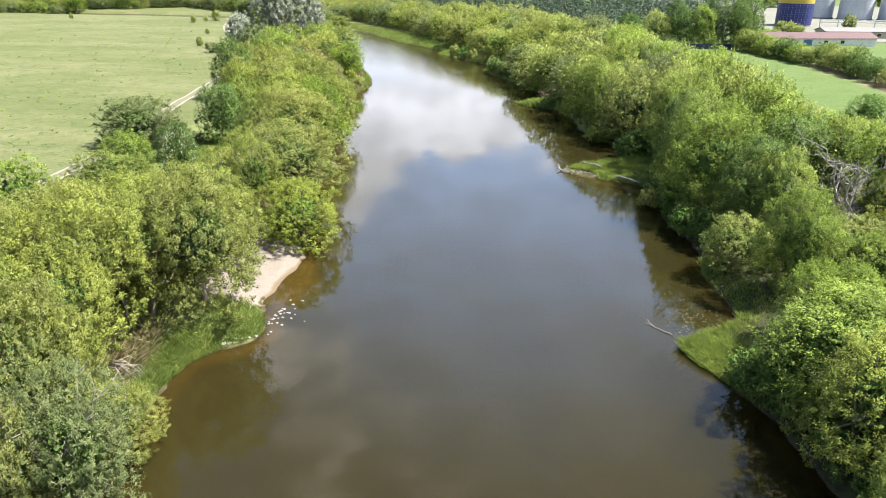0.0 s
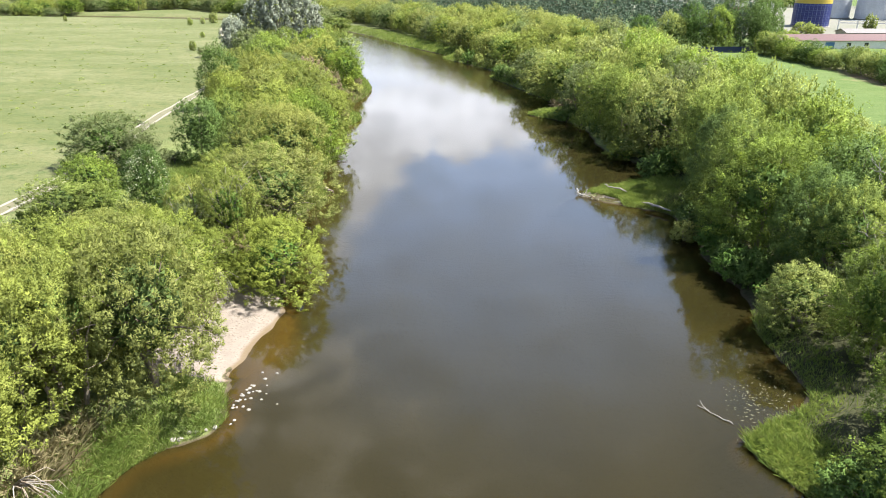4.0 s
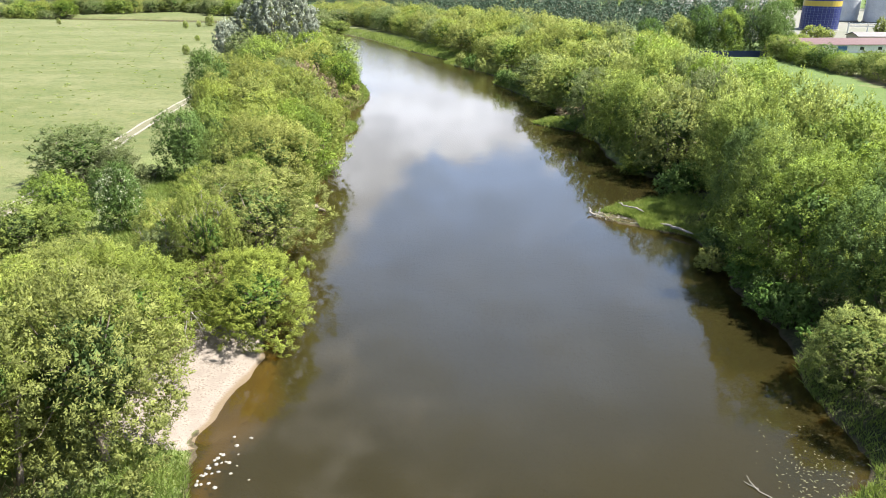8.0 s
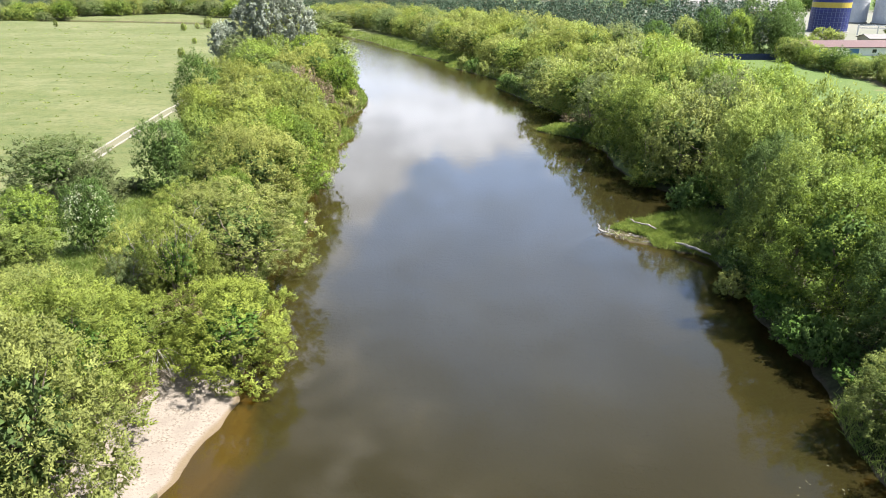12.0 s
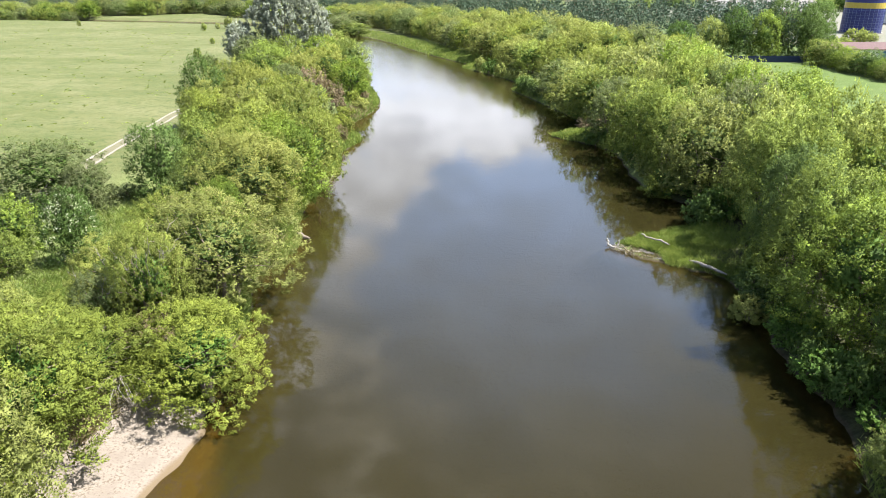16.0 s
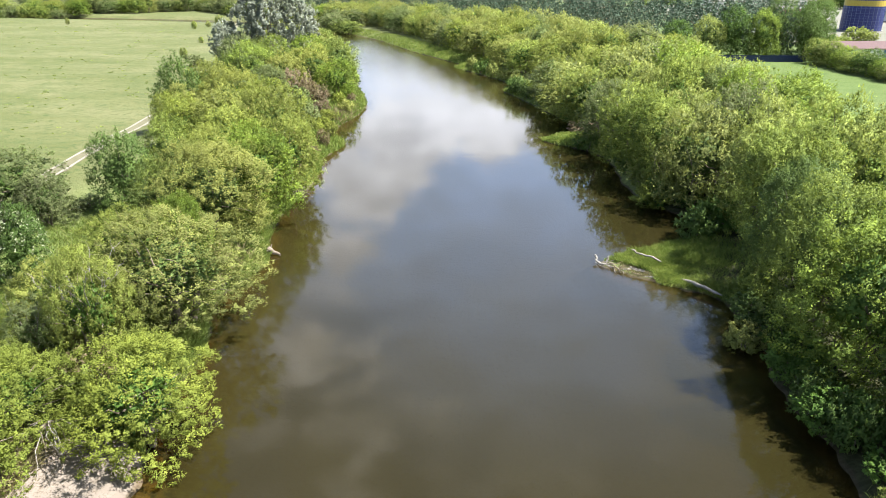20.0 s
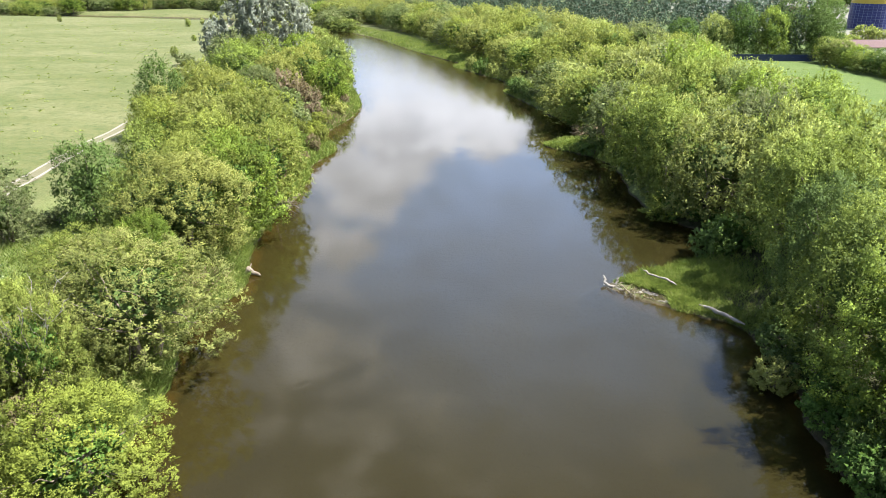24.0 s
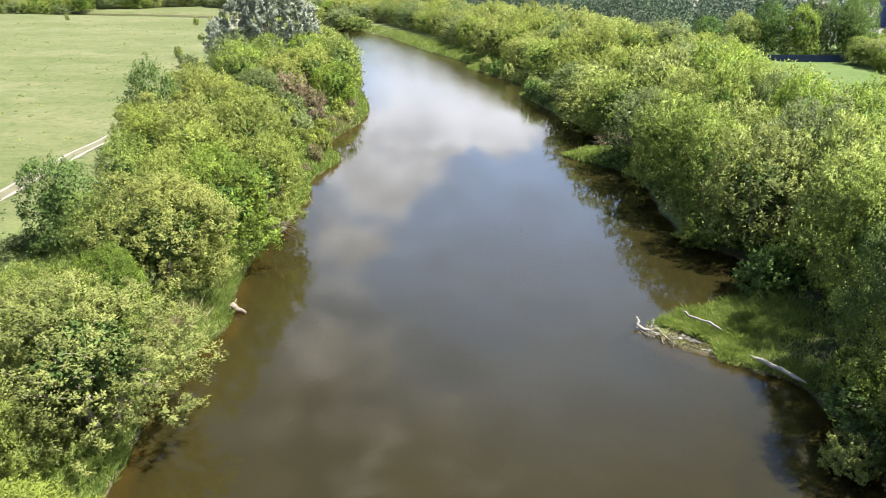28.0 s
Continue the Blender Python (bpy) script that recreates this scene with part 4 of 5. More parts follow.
plant("maple", "bank", 78, 236, 3.2, 6.0, 2, "leafy green tree at the end of the fence")

# -- trees behind the works yard --
yard_rng = random.Random(35)
for i in range(34):
    plant("willow", yard_rng.choice(("bank", "dark", "maple")), 70 + 12 * i + yard_rng.uniform(-5, 5), 545 + yard_rng.uniform(-20, 40), yard_rng.uniform(6, 9), yard_rng.uniform(7, 12), 2,
          "distant leafy tree behind the works yard", "trees behind the yard")

# -- trees along the far end of the meadow --
far = random.Random(33)
for i in range(110):
    x = -340 + 262 * (i / 109) + far.uniform(-3, 3)
    y = float(np.interp(x, (-330, -260, -200, -150, -110, -80), (352, 374, 428, 392, 345, 320))) + far.uniform(-2, 30)
    plant("willow", far.choice(("bank", "grey", "willow", "maple", "bank", "grey")), x, y, far.uniform(4, 7), far.uniform(4.5, 10), 2, "distant leafy tree beyond the meadow", "trees beyond the meadow")


# ---- far pine wood ----
def pine_arrays(rng, count=300):
    h = rng.uniform(11, 15)
    layers = rng.uniform(0.3, 1.0, count)
    reach = (1.05 - layers) * 2.6 + 1.3
    way = rng.uniform(0, 2 * math.pi, count)
    dist = reach * np.sqrt(rng.uniform(0.25, 1, count))
    at = np.column_stack([np.cos(way) * dist, np.sin(way) * dist, h * layers + 0.15 * (reach - dist)])
    out = unit(np.column_stack([np.cos(way), np.sin(way), np.full(count, 0.7)]))
    return leaf_arrays(rng, at, out, 0.8, 0.27, up=0.5, loose=0.5)[0]


wood_rng = np.random.default_rng(77)
pines = [pine_arrays(wood_rng) for _ in range(8)]
EDGE_X, EDGE_Y = (-420, -200, -80, -30, 10, 40, 60, 100), (440, 462, 412, 342, 296, 266, 250, 248)
corners = []
for gx in np.arange(-420, 98, 6.2):
    y0 = float(np.interp(gx, EDGE_X, EDGE_Y))
    for k in range(11):
        px, py = gx + wood_rng.uniform(-2.4, 2.4), y0 + k * (6.0 + k * 0.55) + wood_rng.uniform(-2.4, 2.4)
        if px > 80 + 0.30 * (py - 250):
            continue
        turn, size = wood_rng.uniform(0, 6.28), wood_rng.uniform(0.75, 1.15)
        v = pines[wood_rng.integers(8)] * size
        c, s = math.cos(turn), math.sin(turn)
        corners.append(np.column_stack([v[:, 0] * c - v[:, 1] * s + px, v[:, 0] * s + v[:, 1] * c + py, v[:, 2] + 1.3]))
wood_verts = np.concatenate(corners)
tagged(new("pine_wood", mesh_from("pine_wood", wood_verts, np.arange(len(wood_verts)).reshape(-1, 3), M["pine"])),
       "dense dark green pine wood beyond the river", "forest", kind="stuff")

# ---- dead tree and driftwood ----
drift_rng = np.random.default_rng(3)
dead = thing("dead_tree", (*DEAD_TREE, 1.7), "bare bleached dead tree among green willows", "tree")
for s, (lean_x, lean_y, tall, thick) in enumerate(((0.5, -0.4, 8.6, 0.17), (1.9, 0.5, 8.2, 0.15), (-0.9, 0.2, 8.9, 0.13))):
    stem = bent(drift_rng, (0.35 * s - 0.3, 0.2 * s, -0.3), (lean_x, lean_y, tall), n=9, wild=0.25)
    part("trunk", sticks_mesh("dead_trunk", [(stem, np.linspace(thick, 0.035, 9))], M["dead"]), dead)
    for b in range(8):
        a = stem[drift_rng.integers(3, 8)]
        w = (2.9, 3.4, 2.5, 0.2, -0.5, 4.2, 1.3, 5.4)[b] + drift_rng.normal(0, 0.3)
        reach = (4.6, 3.9, 3.2, 2.8, 2.4, 2.2, 2.0, 2.4)[b] * drift_rng.uniform(0.7, 1.1)
        limb = bent(drift_rng, a, a + np.array((math.cos(w), math.sin(w), drift_rng.uniform(0.05, 0.75))) * reach, sag=0.3, n=7, wild=0.35)
        sticks = [(limb, np.linspace(0.065, 0.016, 7))]
        for c in range(7):
            q = limb[drift_rng.integers(2, 7)]
            ahead = unit(limb[-1] - limb[0])
            fork = bent(drift_rng, q, q + (ahead * 0.7 + drift_rng.normal(0, 0.5, 3) + (0, 0, 0.35)) * drift_rng.uniform(0.6, 1.5), n=5, wild=0.35)
            sticks.append((fork, np.linspace(0.03, 0.009, 5)))
        part("branch", sticks_mesh("dead_branch", sticks, M["dead"], 5), dead)


def log(name, points, radii, label, material="dead", category="driftwood"):
    """A bleached log with knots; its origin sits at its first end."""
    points = np.array(points, float)
    line = np.concatenate([points[i] + (points[i + 1] - points[i]) * np.linspace(0, 1, 4, endpoint=False)[:, None] for i in range(len(points) - 1)] + [points[-1:]])
    line[1:-1] += drift_rng.normal(0, 0.035, line[1:-1].shape)
    girth = np.interp(np.linspace(0, 1, len(line)), np.linspace(0, 1, len(radii)), radii) * drift_rng.uniform(0.85, 1.15, len(line))
    girth[0] *= 0.4
    girth[-1] *= 0.4
    ob = new(name, sticks_mesh(name, [(line - line[0], girth)], M[material], 8))
    ob.location = line[0]
    return tagged(ob, label, category)


log("driftwood_log", ((16.7, 85.7, 0.55), (17.8, 84.5, 0.62), (19.4, 82.7, 0.6)), (0.11, 0.15, 0.1), "thick bleached log lying in shallow water")
log("driftwood_branch", ((12.9, 90.6, 1.15), (13.4, 90.2, 1.0), (14.4, 89.4, 1.05), (15.4, 88.6, 0.85)), (0.05, 0.08, 0.09, 0.07), "long bleached branch lying over the grass")
log("driftwood_branch", ((9.55, 90.0, 0.75), (9.65, 89.9, 0.5), (9.6, 89.6, 0.3), (10.1, 89.1, 0.12), (11.2, 88.5, 0.1)), (0.07, 0.11, 0.1, 0.12, 0.08), "crooked white branch rising from the water")
log("driftwood_branch", ((10.75, 89.75, 0.75), (10.7, 89.65, 0.4), (10.6, 89.5, 0.05)), (0.06, 0.1, 0.11), "short white broken branch standing upright")
log("driftwood_branch", ((10.9, 89.0, 0.4), (11.4, 88.2, 0.25), (11.9, 87.1, -0.1)), (0.05, 0.05, 0.03), "dark wet branch dipping into the water", "drift")
log("driftwood_branch", ((13.0, 87.3, 0.12), (13.8, 86.8, 0.1), (14.6, 86.4, 0.15)), (0.06, 0.07, 0.05), "bleached stick along the waterline")
log("driftwood_branch", ((14.6, 87.9, 0.5), (15.1, 87.5, 0.5), (15.5, 87.0, 0.45)), (0.06, 0.07, 0.05), "short bleached stick in the grass")
heap = thing("driftwood_heap", (11.9, 88.3, 0.05), "tangled heap of grey sticks at the waterline", "driftwood")
for i in range(64):
    a = drift_rng.normal(0, 1, 3) * (1.15, 0.34, 0.1) + (0, 0, 0.12)
    a[1] -= 0.55 * a[0]
    w = drift_rng.normal(-0.35, 0.55)
    ln = drift_rng.uniform(0.5, 1.5)
    b = a + (ln * math.cos(w), ln * math.sin(w), drift_rng.normal(0, 0.1))
    part("stick", sticks_mesh("stick", [(bent(drift_rng, a, b, n=4, wild=0.2), np.linspace(0.035, 0.02, 4))], M["drift" if i % 3 else "dead"], 5), heap)
for i in range(9):
    a = np.array((0.9 + 0.09 * i, -0.45 - 0.02 * i, 0.3))
    part("stick", sticks_mesh("stick", [((a, a + (0.32, -0.42, -0.02)), (0.028, 0.026))], M["dead"], 5), heap)

stump = thing("tree_stump", (-20.9, 87.2, 0.0), "grey uprooted stump at the water's edge", "stump")
stump_sticks = [(bent(drift_rng, (-0.6, 0.1, 0.5), (0.7, -0.25, 0.12), n=5), np.linspace(0.3, 0.1, 5))]
part("trunk", sticks_mesh("stump_trunk", stump_sticks, M["bark"], 8), stump)
for i in range(12):
    w = drift_rng.uniform(0.6, 5.6)
    part("root", sticks_mesh("root", [(bent(drift_rng, (-0.5, 0.1, 0.45), (-0.6 + 0.3 * math.cos(w), 0.1 + 0.75 * math.sin(w), 0.45 + 0.6 * math.cos(w)), n=4), np.linspace(0.08, 0.015, 4))], M["drift"], 5), stump)

snag = thing("fallen_branches", (-24.2, 104.5, 0.0), "dark fallen branches hanging into the water", "branches")
for i in range(22):
    w = drift_rng.normal(-0.3, 0.9)
    tip = np.array((math.cos(w), math.sin(w), 0)) * drift_rng.uniform(0.9, 2.4) + (0, 0, drift_rng.uniform(-0.1, 1.3))
    part("stick", sticks_mesh("stick", [(bent(drift_rng, (-0.8, 0, 0.7), tip, sag=0.2, n=5, wild=0.2), np.linspace(0.06, 0.015, 5))], M["bark"], 5), snag)


# ---- stones at the beach ----
def stone_mesh(rng):
    bm = bmesh.new()
    bmesh.ops.create_icosphere(bm, subdivisions=2, radius=1)
    for v in bm.verts:
        v.co *= 1 + 0.28 * noise.noise(v.co * 1.3 + Vector((rng.uniform(0, 50), 0, 0)))
        v.co.z *= 0.6
    me = bpy.data.meshes.new("stone")
    bm.to_mesh(me)
    bm.free()
    me.polygons.foreach_set("use_smooth", np.ones(len(me.polygons), bool))
    me.materials.append(M["stone"])
    return me


stone_rng = random.Random(8)
stone_shapes = [stone_mesh(stone_rng) for _ in range(6)]


def stone(x, y, r, label="pale boulder lying in the shallows", z=None):
    ob = new("stone", stone_rng.choice(stone_shapes))
    z = max(float(ground_height(x, y)[0]), -0.02) if z is None else z
    ob.matrix_world = Matrix.LocRotScale((x, y, z + 0.12 * r), Euler((0, 0, stone_rng.uniform(0, 6))), (r, r * stone_rng.uniform(0.7, 1.1), r * stone_rng.uniform(0.7, 1.0)))
    return tagged(ob, label, "stone", "stones at the water's edge")


for i in range(34):
    a, d = stone_rng.uniform(-1.2, 1.5), abs(stone_rng.gauss(0.2, 1.0))
    stone(-15.7 + d * math.cos(a), 42.6 + 1.5 * d * math.sin(a) + stone_rng.uniform(-0.5, 1.6), stone_rng.uniform(0.05, 0.14))
for i in range(9):
    stone(-16.1 - 0.35 * i + stone_rng.uniform(-0.2, 0.2), 39.9 - 0.35 * i + stone_rng.uniform(-0.3, 0.3), stone_rng.uniform(0.1, 0.2), "pale stone on the grassy water's edge")
for i in range(12):
    stone(11.6 + stone_rng.uniform(0, 3.4), 88.6 + stone_rng.uniform(-1.6, 0.9), stone_rng.uniform(0.12, 0.3), "pale stone on the grassy spit")
stone(16.6, 42.6, 0.16)
stone(17.0, 42.7, 0.12)
stone(-22.4, 85.8, 0.16)
stone(-22.0, 84.9, 0.13)


# ---- grass on the banks ----
def blades(rng, x, y, height, width, lean=0.35):
    n = len(x)
    z = ground_height(x, y)
    base = np.column_stack([x, y, z - 0.03])
    w = rng.uniform(0, 2 * math.pi, n)
    side = np.column_stack([np.cos(w), np.sin(w), np.zeros(n)]) * (width * rng.uniform(0.6, 1.4, n))[:, None]
    tall = height * rng.uniform(0.5, 1.25, n)
    tip = base + np.column_stack([rng.normal(0, lean, n) * tall, rng.normal(0, lean, n) * tall, tall])
    mid = base * 0.45 + tip * 0.55 + np.column_stack([np.zeros(n), np.zeros(n), 0.12 * tall])
    return np.stack([base - side, base + side, mid + side * 0.8, tip], 1).reshape(-1, 3)


grass_rng = np.random.default_rng(12)


def bank_strip(line, y0, y1, inland, count, spread_y=0.6):
    seg = line[(line[:, 1] > y0) & (line[:, 1] < y1)]
    pick = grass_rng.integers(0, len(seg) - 1, count)
    p = seg[pick] + (seg[pick + 1] - seg[pick]) * grass_rng.uniform(0, 1, (count, 1))
    return p + np.column_stack([inland * grass_rng.beta(1, 1.6, count), grass_rng.normal(0, 0.6, count)])


def clump(cx, cy, rx, ry, count):
    return np.column_stack([grass_rng.normal(cx, rx, count), grass_rng.normal(cy, ry, count)])


places = np.concatenate([bank_strip(left_line, 14, 44, -4, 13000), bank_strip(left_line, 56, 110, -5, 31200), 
                         bank_strip(right_line, 34, 60, 3, 6500), bank_strip(right_line, 82, 100, 4, 9100), clump(17.5, 40.5, 1.3, 2.4, 13000), clump(15.2, 88.8, 1.9, 1.5, 18200),
                         clump(18.5, 90.5, 2, 2.2, 9100), clump(-19.6, 36.6, 1.0, 1.4, 4680),
                         clump(-34, 70, 3, 4, 11700), clump(-36, 86, 4.5, 5, 14300), clump(-21.5, 65, 2, 3, 6500)])
near = len(places)
places = np.concatenate([places, bank_strip(left_line, 108, 180, -7, 16000), bank_strip(left_line, 180, 300, -6, 9000), bank_strip(right_line, 128, 232, 4, 8000), bank_strip(right_line, 230, 345, 11, 14000),
                         clump(9.0, 140, 2.4, 1.6, 5000), clump(0, 189, 2.8, 2, 4500), clump(-17, 227, 3, 2.4, 4500)])
wide = np.where(np.arange(len(places)) < near, 0.02, 0.085)
deep = shore_distance(places[:, 0], places[:, 1])
beach = ((places[:, 0] + 20) / 5) ** 2 + ((places[:, 1] - 51.3) / 7) ** 2 < 1
tip = np.abs((places[:, 0] - 10) * 0.53 + (places[:, 1] - 89) * 0.85) < 1.1
kept = (deep > 0.05) & ~beach & ~(tip & (places[:, 0] > 8) & (places[:, 0] < 14.6))
places, wide = places[kept], wide[kept]
gv = blades(grass_rng, places[:, 0], places[:, 1], np.where(wide < 0.05, 0.6, 0.7) * (0.8 + 0.25 * wobble(0.8 * places[:, 0], 0.9 * places[:, 1])), wide, 0.5)
tagged(new("bank_grass", mesh_from("bank_grass", gv, np.arange(len(gv)).reshape(-1, 4), M["grass"])), "lush tall green grass along the river banks", "grass", kind="stuff")


# dry, pale grass on the beach mound, the spit and along the left bank
hay_rng = np.random.default_rng(93)
hay = np.concatenate([hay_rng.normal((-22.2, 35.2), (1.0, 1.7), (3000, 2)), hay_rng.normal((-23.1, 54.2), (0.75, 1.0), (2600, 2)), hay_rng.normal((12.6, 88.2), (0.9, 0.45), (260, 2)), hay_rng.normal((14.0, 87.2), (0.8, 0.3), (300, 2)), hay_rng.normal((9.6, 142.6), (1.2, 0.8), (700, 2)),
                      hay_rng.normal((-23.6, 82.0), (0.8, 2.2), (800, 2)), hay_rng.normal((-31.8, 150.0), (1.2, 4.0), (1200, 2)), hay_rng.normal((-19.6, 61.6), (0.4, 1.6), (260, 2))])
hay = hay[shore_distance(hay[:, 0], hay[:, 1]) > 0.1]
hv = blades(hay_rng, hay[:, 0], hay[:, 1], np.where(hay[:, 0] < -22.0, 0.75, 0.3), np.where(hay[:, 1] > 120, 0.09, 0.035), 0.65)
tagged(new("dry_grass", mesh_from("dry_grass", hv, np.arange(len(hv)).reshape(-1, 4), M["hay"])), "dry straw-coloured grass beside the beach and spit", "grass", kind="stuff")

fallen = thing("fallen_branches", (-21.9, 56.3, 0.9), "bare pale branches fallen on the beach", "branches")
for i in range(16):
    w = drift_rng.normal(-1.2, 0.7)
    tip = np.array((math.cos(w), math.sin(w), 0)) * drift_rng.uniform(0.8, 2.3) + (0, 0, drift_rng.uniform(-0.4, 0.9))
    part("stick", sticks_mesh("stick", [(bent(drift_rng, (-0.5, 0.5, 1.6), tip, sag=0.5, n=6, wild=0.2), np.linspace(0.05, 0.015, 6))], M["drift" if i % 2 else "dead"], 5), fallen)

fallen = thing("fallen_branches", (-22.4, 32.6, 1.2), "bare bleached branches lying on the bank slope", "branches")
for i in range(15):
    w = drift_rng.normal(0.2, 0.6)
    tip = np.array((math.cos(w), math.sin(w), 0)) * drift_rng.uniform(0.9, 2.2) + (0, 0, drift_rng.uniform(-0.5, 0.7))
    part("stick", sticks_mesh("stick", [(bent(drift_rng, (-0.7, -0.2, 0.3), tip, sag=0.5, n=6, wild=0.2), np.linspace(0.05, 0.012, 6))], M["drift" if i % 3 else "dead"], 5), fallen)

# floating weed and twigs in the slack water behind the spit
weed_rng = np.random.default_rng(91)
wx, wy = weed_rng.normal(17.6, 1.3, 190), weed_rng.normal(46.2, 2.2, 190)
wet = shore_distance(wx, wy) < -0.1
wx, wy = wx[wet], wy[wet]
turn, size = weed_rng.uniform(0, 6.28, len(wx)), weed_rng.uniform(0.03, 0.14, len(wx))
wa = np.column_stack([np.cos(turn) * size, np.sin(turn) * size, np.zeros(len(wx))])
wb = np.column_stack([-np.sin(turn), np.cos(turn), np.zeros(len(wx))]) * 0.035
wc = np.column_stack([wx, wy, np.full(len(wx), 0.012)])
wq = np.stack([wc - wa, wc + wb + (0, 0, 0.008), wc + wa, wc - wb], 1).reshape(-1, 3)
tagged(new("floating_weed", mesh_from("floating_weed", wq, np.arange(len(wq)).reshape(-1, 4), M["verge"])), "scraps of pale weed floating on the water", "weed", kind="stuff")
log("driftwood_branch", ((13.6, 45.4, 0.06), (14.4, 44.5, 0.05), (15.3, 43.5, 0.08)), (0.02, 0.03, 0.035), "thin pale branch floating by the spit")
log("driftwood_branch", ((13.9, 45.9, 0.1), (14.0, 45.2, 0.06), (14.2, 44.8, 0.04)), (0.015, 0.02, 0.02), "thin pale twig floating by the spit")

# coarse weeds dotted over the meadow
spot_rng = np.random.default_rng(92)
sy = 40 + 300 * spot_rng.random(900) ** 1.3
sx = np.interp(sy, (40, 130, 200, 340), (-56, -66, -82, -160)) - spot_rng.exponential(1.0, 900) * (20 + 0.35 * sy)
spots = np.column_stack([np.repeat(sx, 7), np.repeat(sy, 7)]) + spot_rng.normal(0, 0.22, (900 * 7, 2)) * np.repeat(spot_rng.uniform(0.5, 1.5, 900), 7)[:, None]
sv = blades(spot_rng, spots[:, 0], spots[:, 1], 0.22, 0.06 + 0.0003 * spots[:, 1], 0.7)
tagged(new("meadow_weeds", mesh_from("meadow_weeds", sv, np.arange(len(sv)).reshape(-1, 4), M["bank"])), "scattered dark green weeds in the meadow", "weeds", kind="stuff")


# ---- buildings beyond the field ----
def box(bm, x0, x1, y0, y1, z0, z1):
    m = Matrix.LocRotScale(((x0 + x1) / 2, (y0 + y1) / 2, (z0 + z1) / 2), None, (x1 - x0, y1 - y0, z1 - z0))
    bmesh.ops.create_cube(bm, size=1, matrix=m)


def boxes(*rows):
    bm = bmesh.new()
    for r in rows:
        box(bm, *r)
    return bm


def gable_roof(length, depth, z, rise, over=0.5, thick=0.18):
    bm = bmesh.new()
    a, b, h = -over, length + over, depth / 2
    for sgn in (-1, 1):
        e, r = (h + over) * sgn, z + rise
        ze = z - rise * over / h
        vs = [bm.verts.new(p) for p in ((a, h + e, ze), (b, h + e, ze), (b, h, r), (a, h, r), (a, h + e, ze + thick), (b, h + e, ze + thick), (b, h, r + thick), (a, h, r + thick))]
        for f in ((3, 2, 1, 0), (4, 5, 6, 7), (0, 1, 5, 4), (1, 2, 6, 5), (3, 0, 4, 7), (2, 3, 7, 6)):
            bm.faces.new([vs[i] for i in f])
    bmesh.ops.recalc_face_normals(bm, faces=bm.faces)
    return bm


def gable_house(name, place, turn, length, depth, wall_h, rise, wall, roof, openings, label, door_mat="bluepaint"):
    ob = thing(name, place, label, "building", turn=turn)
    bm = boxes((0, length, 0, depth, -0.5, wall_h))
    for x in (0.0, length):
        vs = [bm.verts.new(p) for p in ((x, 0, wall_h), (x, depth, wall_h), (x, depth / 2, wall_h + rise))]
        bm.faces.new(vs)
    part("wall", bm, ob, material=M[wall])
    part("roof", gable_roof(length, depth, wall_h, rise), ob, material=M[roof])
    for kind, x, w, z0, z1 in openings:
        hole = part(kind, boxes((x, x + w, -0.06, 0.04, z0, z1)), ob, material=M[door_mat if kind == "door" else "glass"])
        part("frame", boxes((x - 0.1, x, -0.1, 0.02, z0, z1 + 0.1), (x + w, x + w + 0.1, -0.1, 0.02, z0, z1 + 0.1), (x, x + w, -0.1, 0.02, z1, z1 + 0.1)), hole, material=M["wall"])
    return ob


gable_house("farm_building", (83.6, 250.5, 1.5), radians(10), 46, 9, 2.7, 1.5, "wall", "redroof",
            [("door", 8, 3.2, 0, 2.2), ("door", 19.5, 3.2, 0, 2.2), ("window", 14, 1.4, 1.0, 2.0), ("window", 27, 1.4, 1.0, 2.0), ("window", 33, 1.4, 1.0, 2.0)],
            "long low white building with red metal roof")
gable_house("storehouse", (123, 286, 1.5), radians(6), 26, 8, 2.7, 1.1, "cream", "greyroof",
            [("window", 3 + 3.4 * i, 1.6, 1.0, 2.0) for i in range(6)], "cream storehouse with pale grey roof")
gable_house("workshop", (104, 396, 1.8), radians(14), 24, 14, 6, 1.5, "brick", "greyroof", [("window", 4, 3, 1, 3), ("window", 14, 3, 1, 3)], "distant brick workshop with pale roof")
gable_house("warehouse", (95, 452, 1.8), radians(8), 60, 22, 7, 2.2, "wall", "greyroof", [("window", 6 + 9 * i, 4, 2, 4) for i in range(5)], "distant long white warehouse with grey roof")


def cylinder(radius, z0, z1, sides=40, top=None):
    bm = bmesh.new()
    rings = [(radius, z0), (radius, z1)] + ([(0.02, top)] if top else [])
    prev = None
    for r, z in rings:
        ring = [bm.verts.new((r * math.cos(2 * math.pi * i / sides), r * math.sin(2 * math.pi * i / sides), z)) for i in range(sides)]
        if prev:
            for i in range(sides):
                bm.faces.new((prev[i], prev[(i + 1) % sides], ring[(i + 1) % sides], ring[i]))
        prev = ring
    bm.faces.new(prev)
    return bm


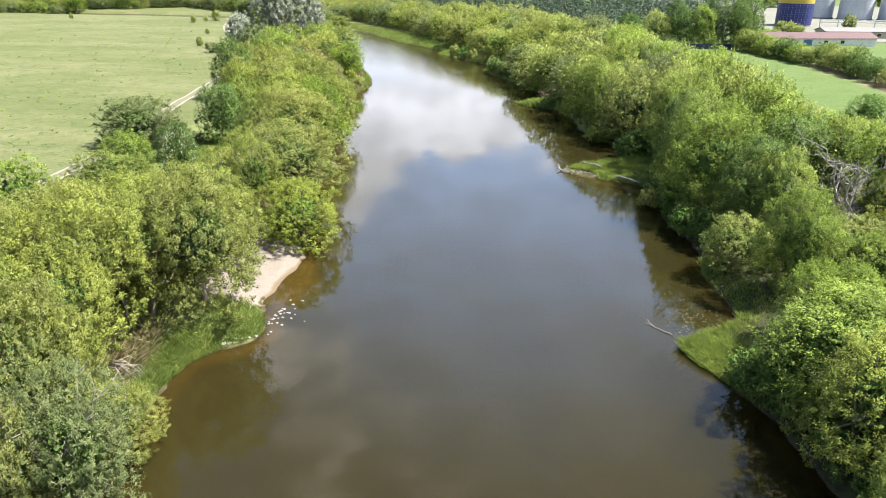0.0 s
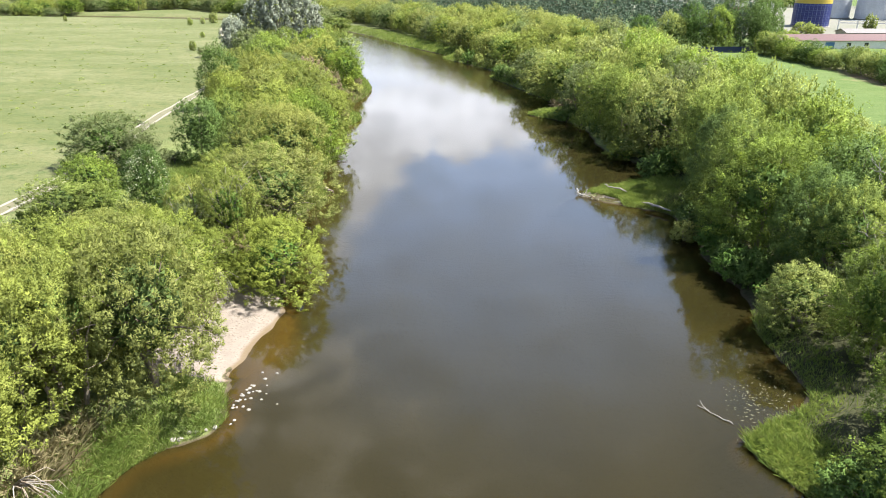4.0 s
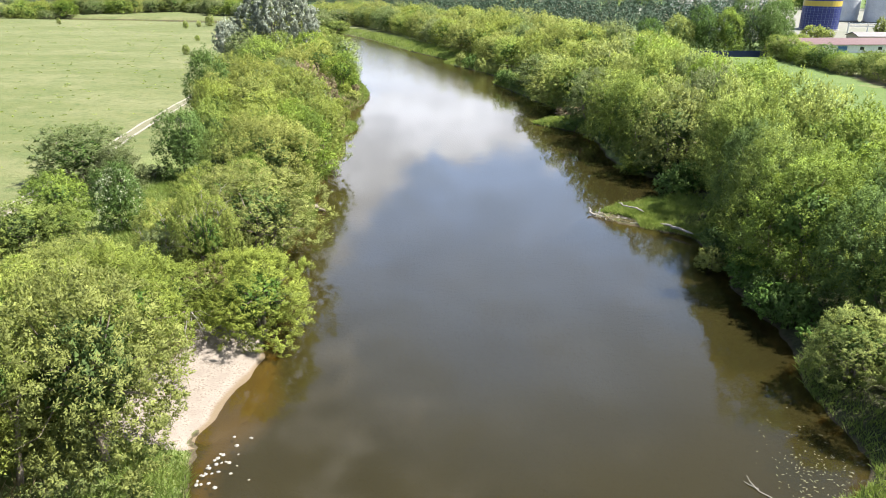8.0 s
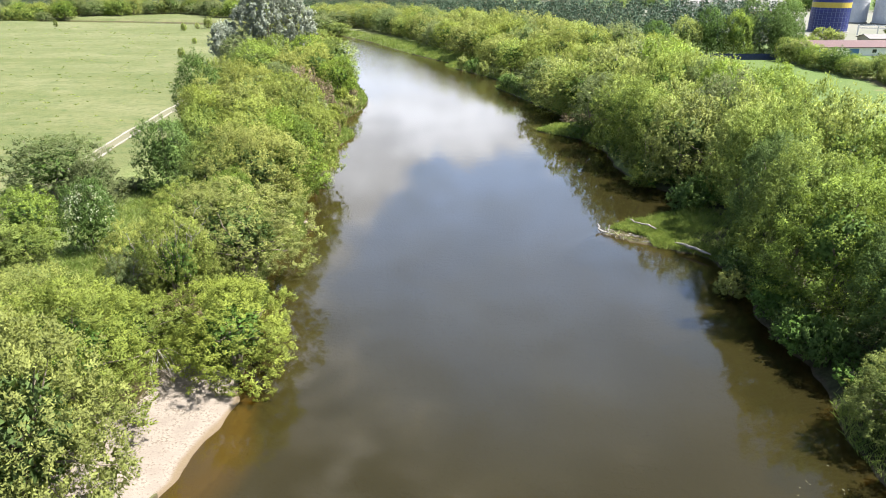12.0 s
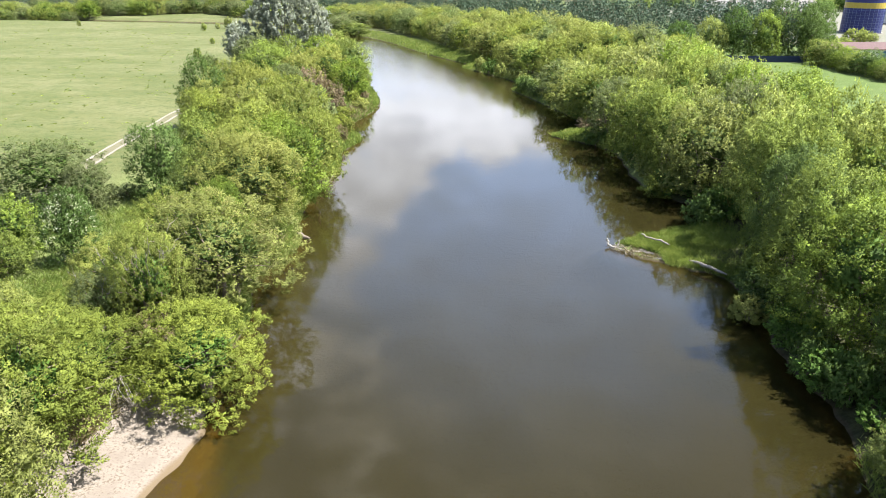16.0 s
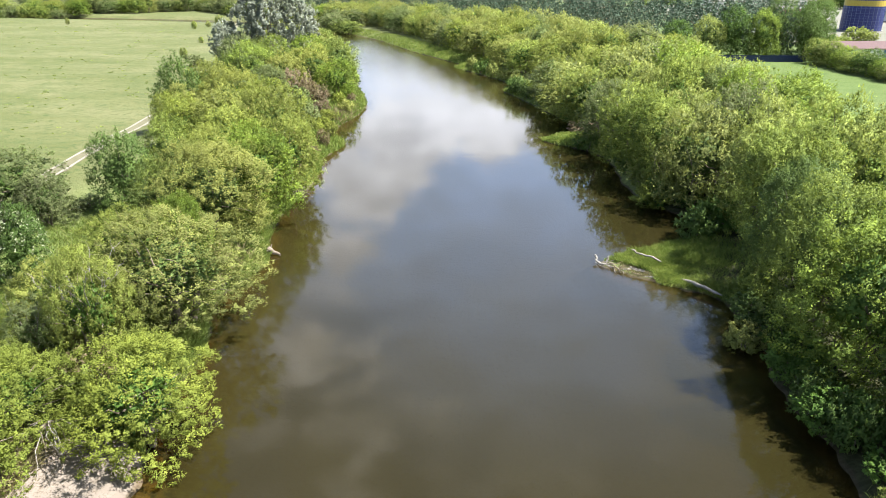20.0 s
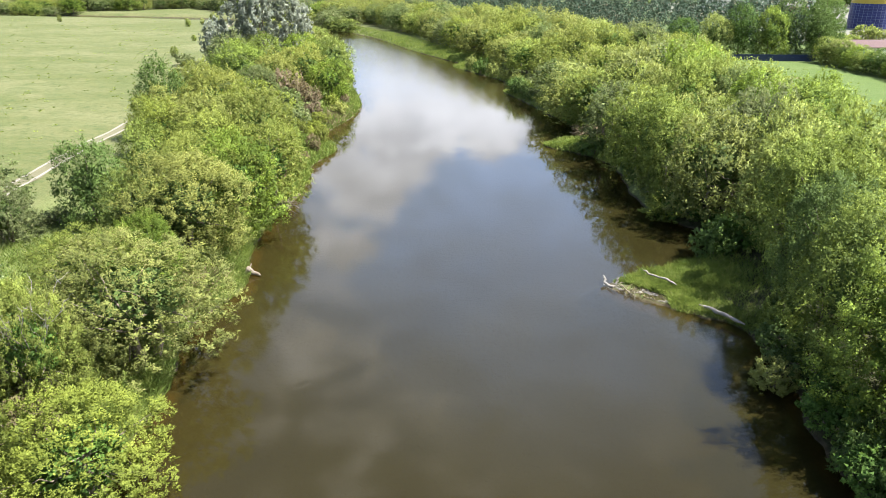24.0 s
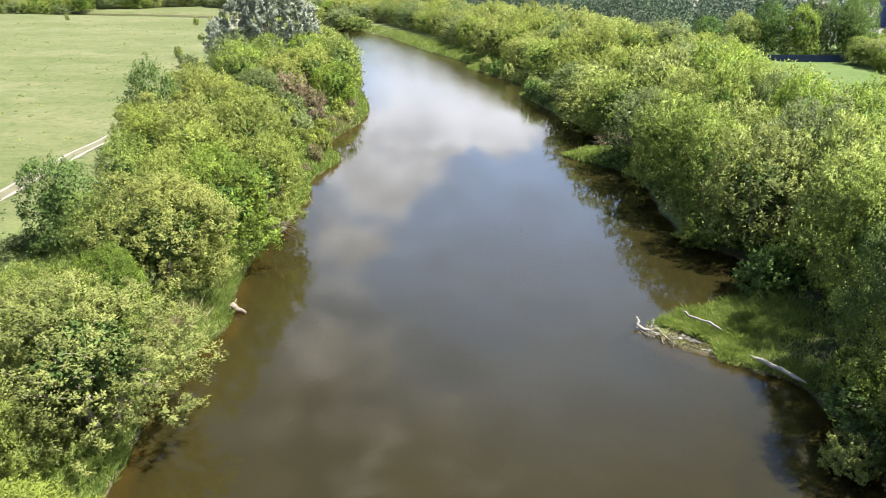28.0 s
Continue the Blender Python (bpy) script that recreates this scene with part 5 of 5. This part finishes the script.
tank = thing("storage_tank", (135, 353, 1.5), "round navy blue panelled tank with yellow band", "tank")
part("base", cylinder(8.4, -0.5, 0.6), tank, material=M["concrete"])
part("shell", cylinder(7.7, 0.6, 10.2), tank, material=M["navy"])
part("band", cylinder(7.72, 10.2, 12.4), tank, "bright yellow painted band", M["yellowp"])
part("rim", cylinder(7.7, 12.4, 13.7, top=15.2), tank, "navy rim under a shallow roof", M["navy"])
for i in range(9):
    z = 1.4 + i * 1.0
    part("seam", cylinder(7.75, z, z + 0.07), tank, material=M["tankrib"])
rib_mesh = None
for i in range(30):
    w = 2 * math.pi * i / 30
    if rib_mesh is None:
        rib_mesh = bpy.data.meshes.new("rib")
        bm = boxes((7.68, 7.78, -0.05, 0.05, 0.6, 10.2))
        bm.to_mesh(rib_mesh)
        bm.free()
        rib_mesh.materials.append(M["tankrib"])
    part("rib", rib_mesh, tank).rotation_euler = (0, 0, w)

for x, y, r, h in ((170, 414, 7.4, 15), (185, 404, 8.2, 16), (203, 398, 8.2, 16), (222, 392, 8.2, 16), (240, 388, 8.2, 16)):
    silo = thing("grain_silo", (x, y, 1.6), "tall grey galvanised steel grain silo", "silo", "row of grain silos")
    part("base", cylinder(r + 0.4, -0.5, 0.8), silo, material=M["concrete"])
    part("shell", cylinder(r, 0.8, h, top=h + 3.6), silo, material=M["galv"])
    for i in range(8):
        z = 1.8 + i * 1.7
        part("hoop", cylinder(r + 0.05, z, z + 0.16), silo, material=M["galv"])
tagged(new("pavement", mesh_from("pavement", [(96, 268, 1.75), (420, 300, 1.75), (480, 560, 1.75), (60, 560, 1.75)], [(0, 1, 2, 3)], M["yard"])), "pale gravel and concrete works yard", "yard", kind="structure")

# white pipe rack and low scrub in the works yard
rack = thing("pipe_rack", (140, 336, 1.7), "white steel pipe rack across the works yard", "pipe rack", turn=radians(-4))
for z in (2.6, 3.6):
    part("pipe", boxes((0, 62, -0.18, 0.18, z, z + 0.36)), rack, material=M["wall"])
rack_post = boxes((-0.2, 0.2, -0.2, 0.2, -0.3, 4.1))
rack_mesh = bpy.data.meshes.new("post")
rack_post.to_mesh(rack_mesh)
rack_post.free()
rack_mesh.materials.append(M["wall"])
for i in range(9):
    part("post", rack_mesh, rack).location = (0.4 + 7.6 * i, 0, 0)
for x, y, r, h in ((113, 300, 4.2, 4.2), (118, 303, 3.4, 3.2), (145, 318, 2.4, 6.0), (101, 290, 3.0, 2.6), (107, 294, 2.6, 2.2)):
    plant("shrub", "bank", x, y, r, h, 1, "leafy green bush in the works yard", "bushes in the yard")
for x, y, w in ((150, 306, 0.1), (158, 309, 0.3), (167, 307, -0.1)):
    van = thing("van", (x, y, 1.75), "white van parked in the works yard", "van", "vans in the yard", turn=w)
    shell = boxes((-2.4, 2.0, -1.0, 1.0, 0.45, 2.3), (2.0, 2.9, -1.0, 1.0, 0.45, 1.3))
    bmesh.ops.bevel(shell, geom=shell.edges[:], offset=0.14, segments=2, affect="EDGES")
    part("body", shell, van, material=M["wall"])
    part("window", boxes((1.99, 2.06, -0.85, 0.85, 1.4, 2.0)), van, "dark windscreen", M["glass"])
    for wx in (-1.6, 1.9):
        for wy in (-0.92, 0.92):
            wheel = part("wheel", cylinder(0.36, -0.12, 0.12, 16), van, "black tyre", M["glass"])
            wheel.matrix_local = Matrix.LocRotScale((wx, wy, 0.36), Euler((radians(90), 0, 0)), None)

# blue panel fence in front of the wood
fence = thing("panel_fence", (48.0, 236.5, 1.45), "navy blue panel fence in front of the wood", "fence", turn=radians(6))
panel_mesh, post_mesh = bpy.data.meshes.new("panel"), bpy.data.meshes.new("post")
for me, rows in ((panel_mesh, [(0.06, 2.34, -0.03, 0.03, 0.08, 1.85)] + [(0.06, 2.34, -0.05, 0.05, z, z + 0.08) for z in (0.3, 1.0, 1.6)]), (post_mesh, [(-0.06, 0.06, -0.06, 0.06, -0.3, 2.0)])):
    bm = boxes(*rows)
    bm.to_mesh(me)
    bm.free()
    me.materials.append(M["fence"])
for i in range(13):
    part("post", post_mesh, fence).location = (2.4 * i, 0, 0)
    if i < 12:
        part("panel", panel_mesh, fence).location = (2.4 * i, 0, 0)
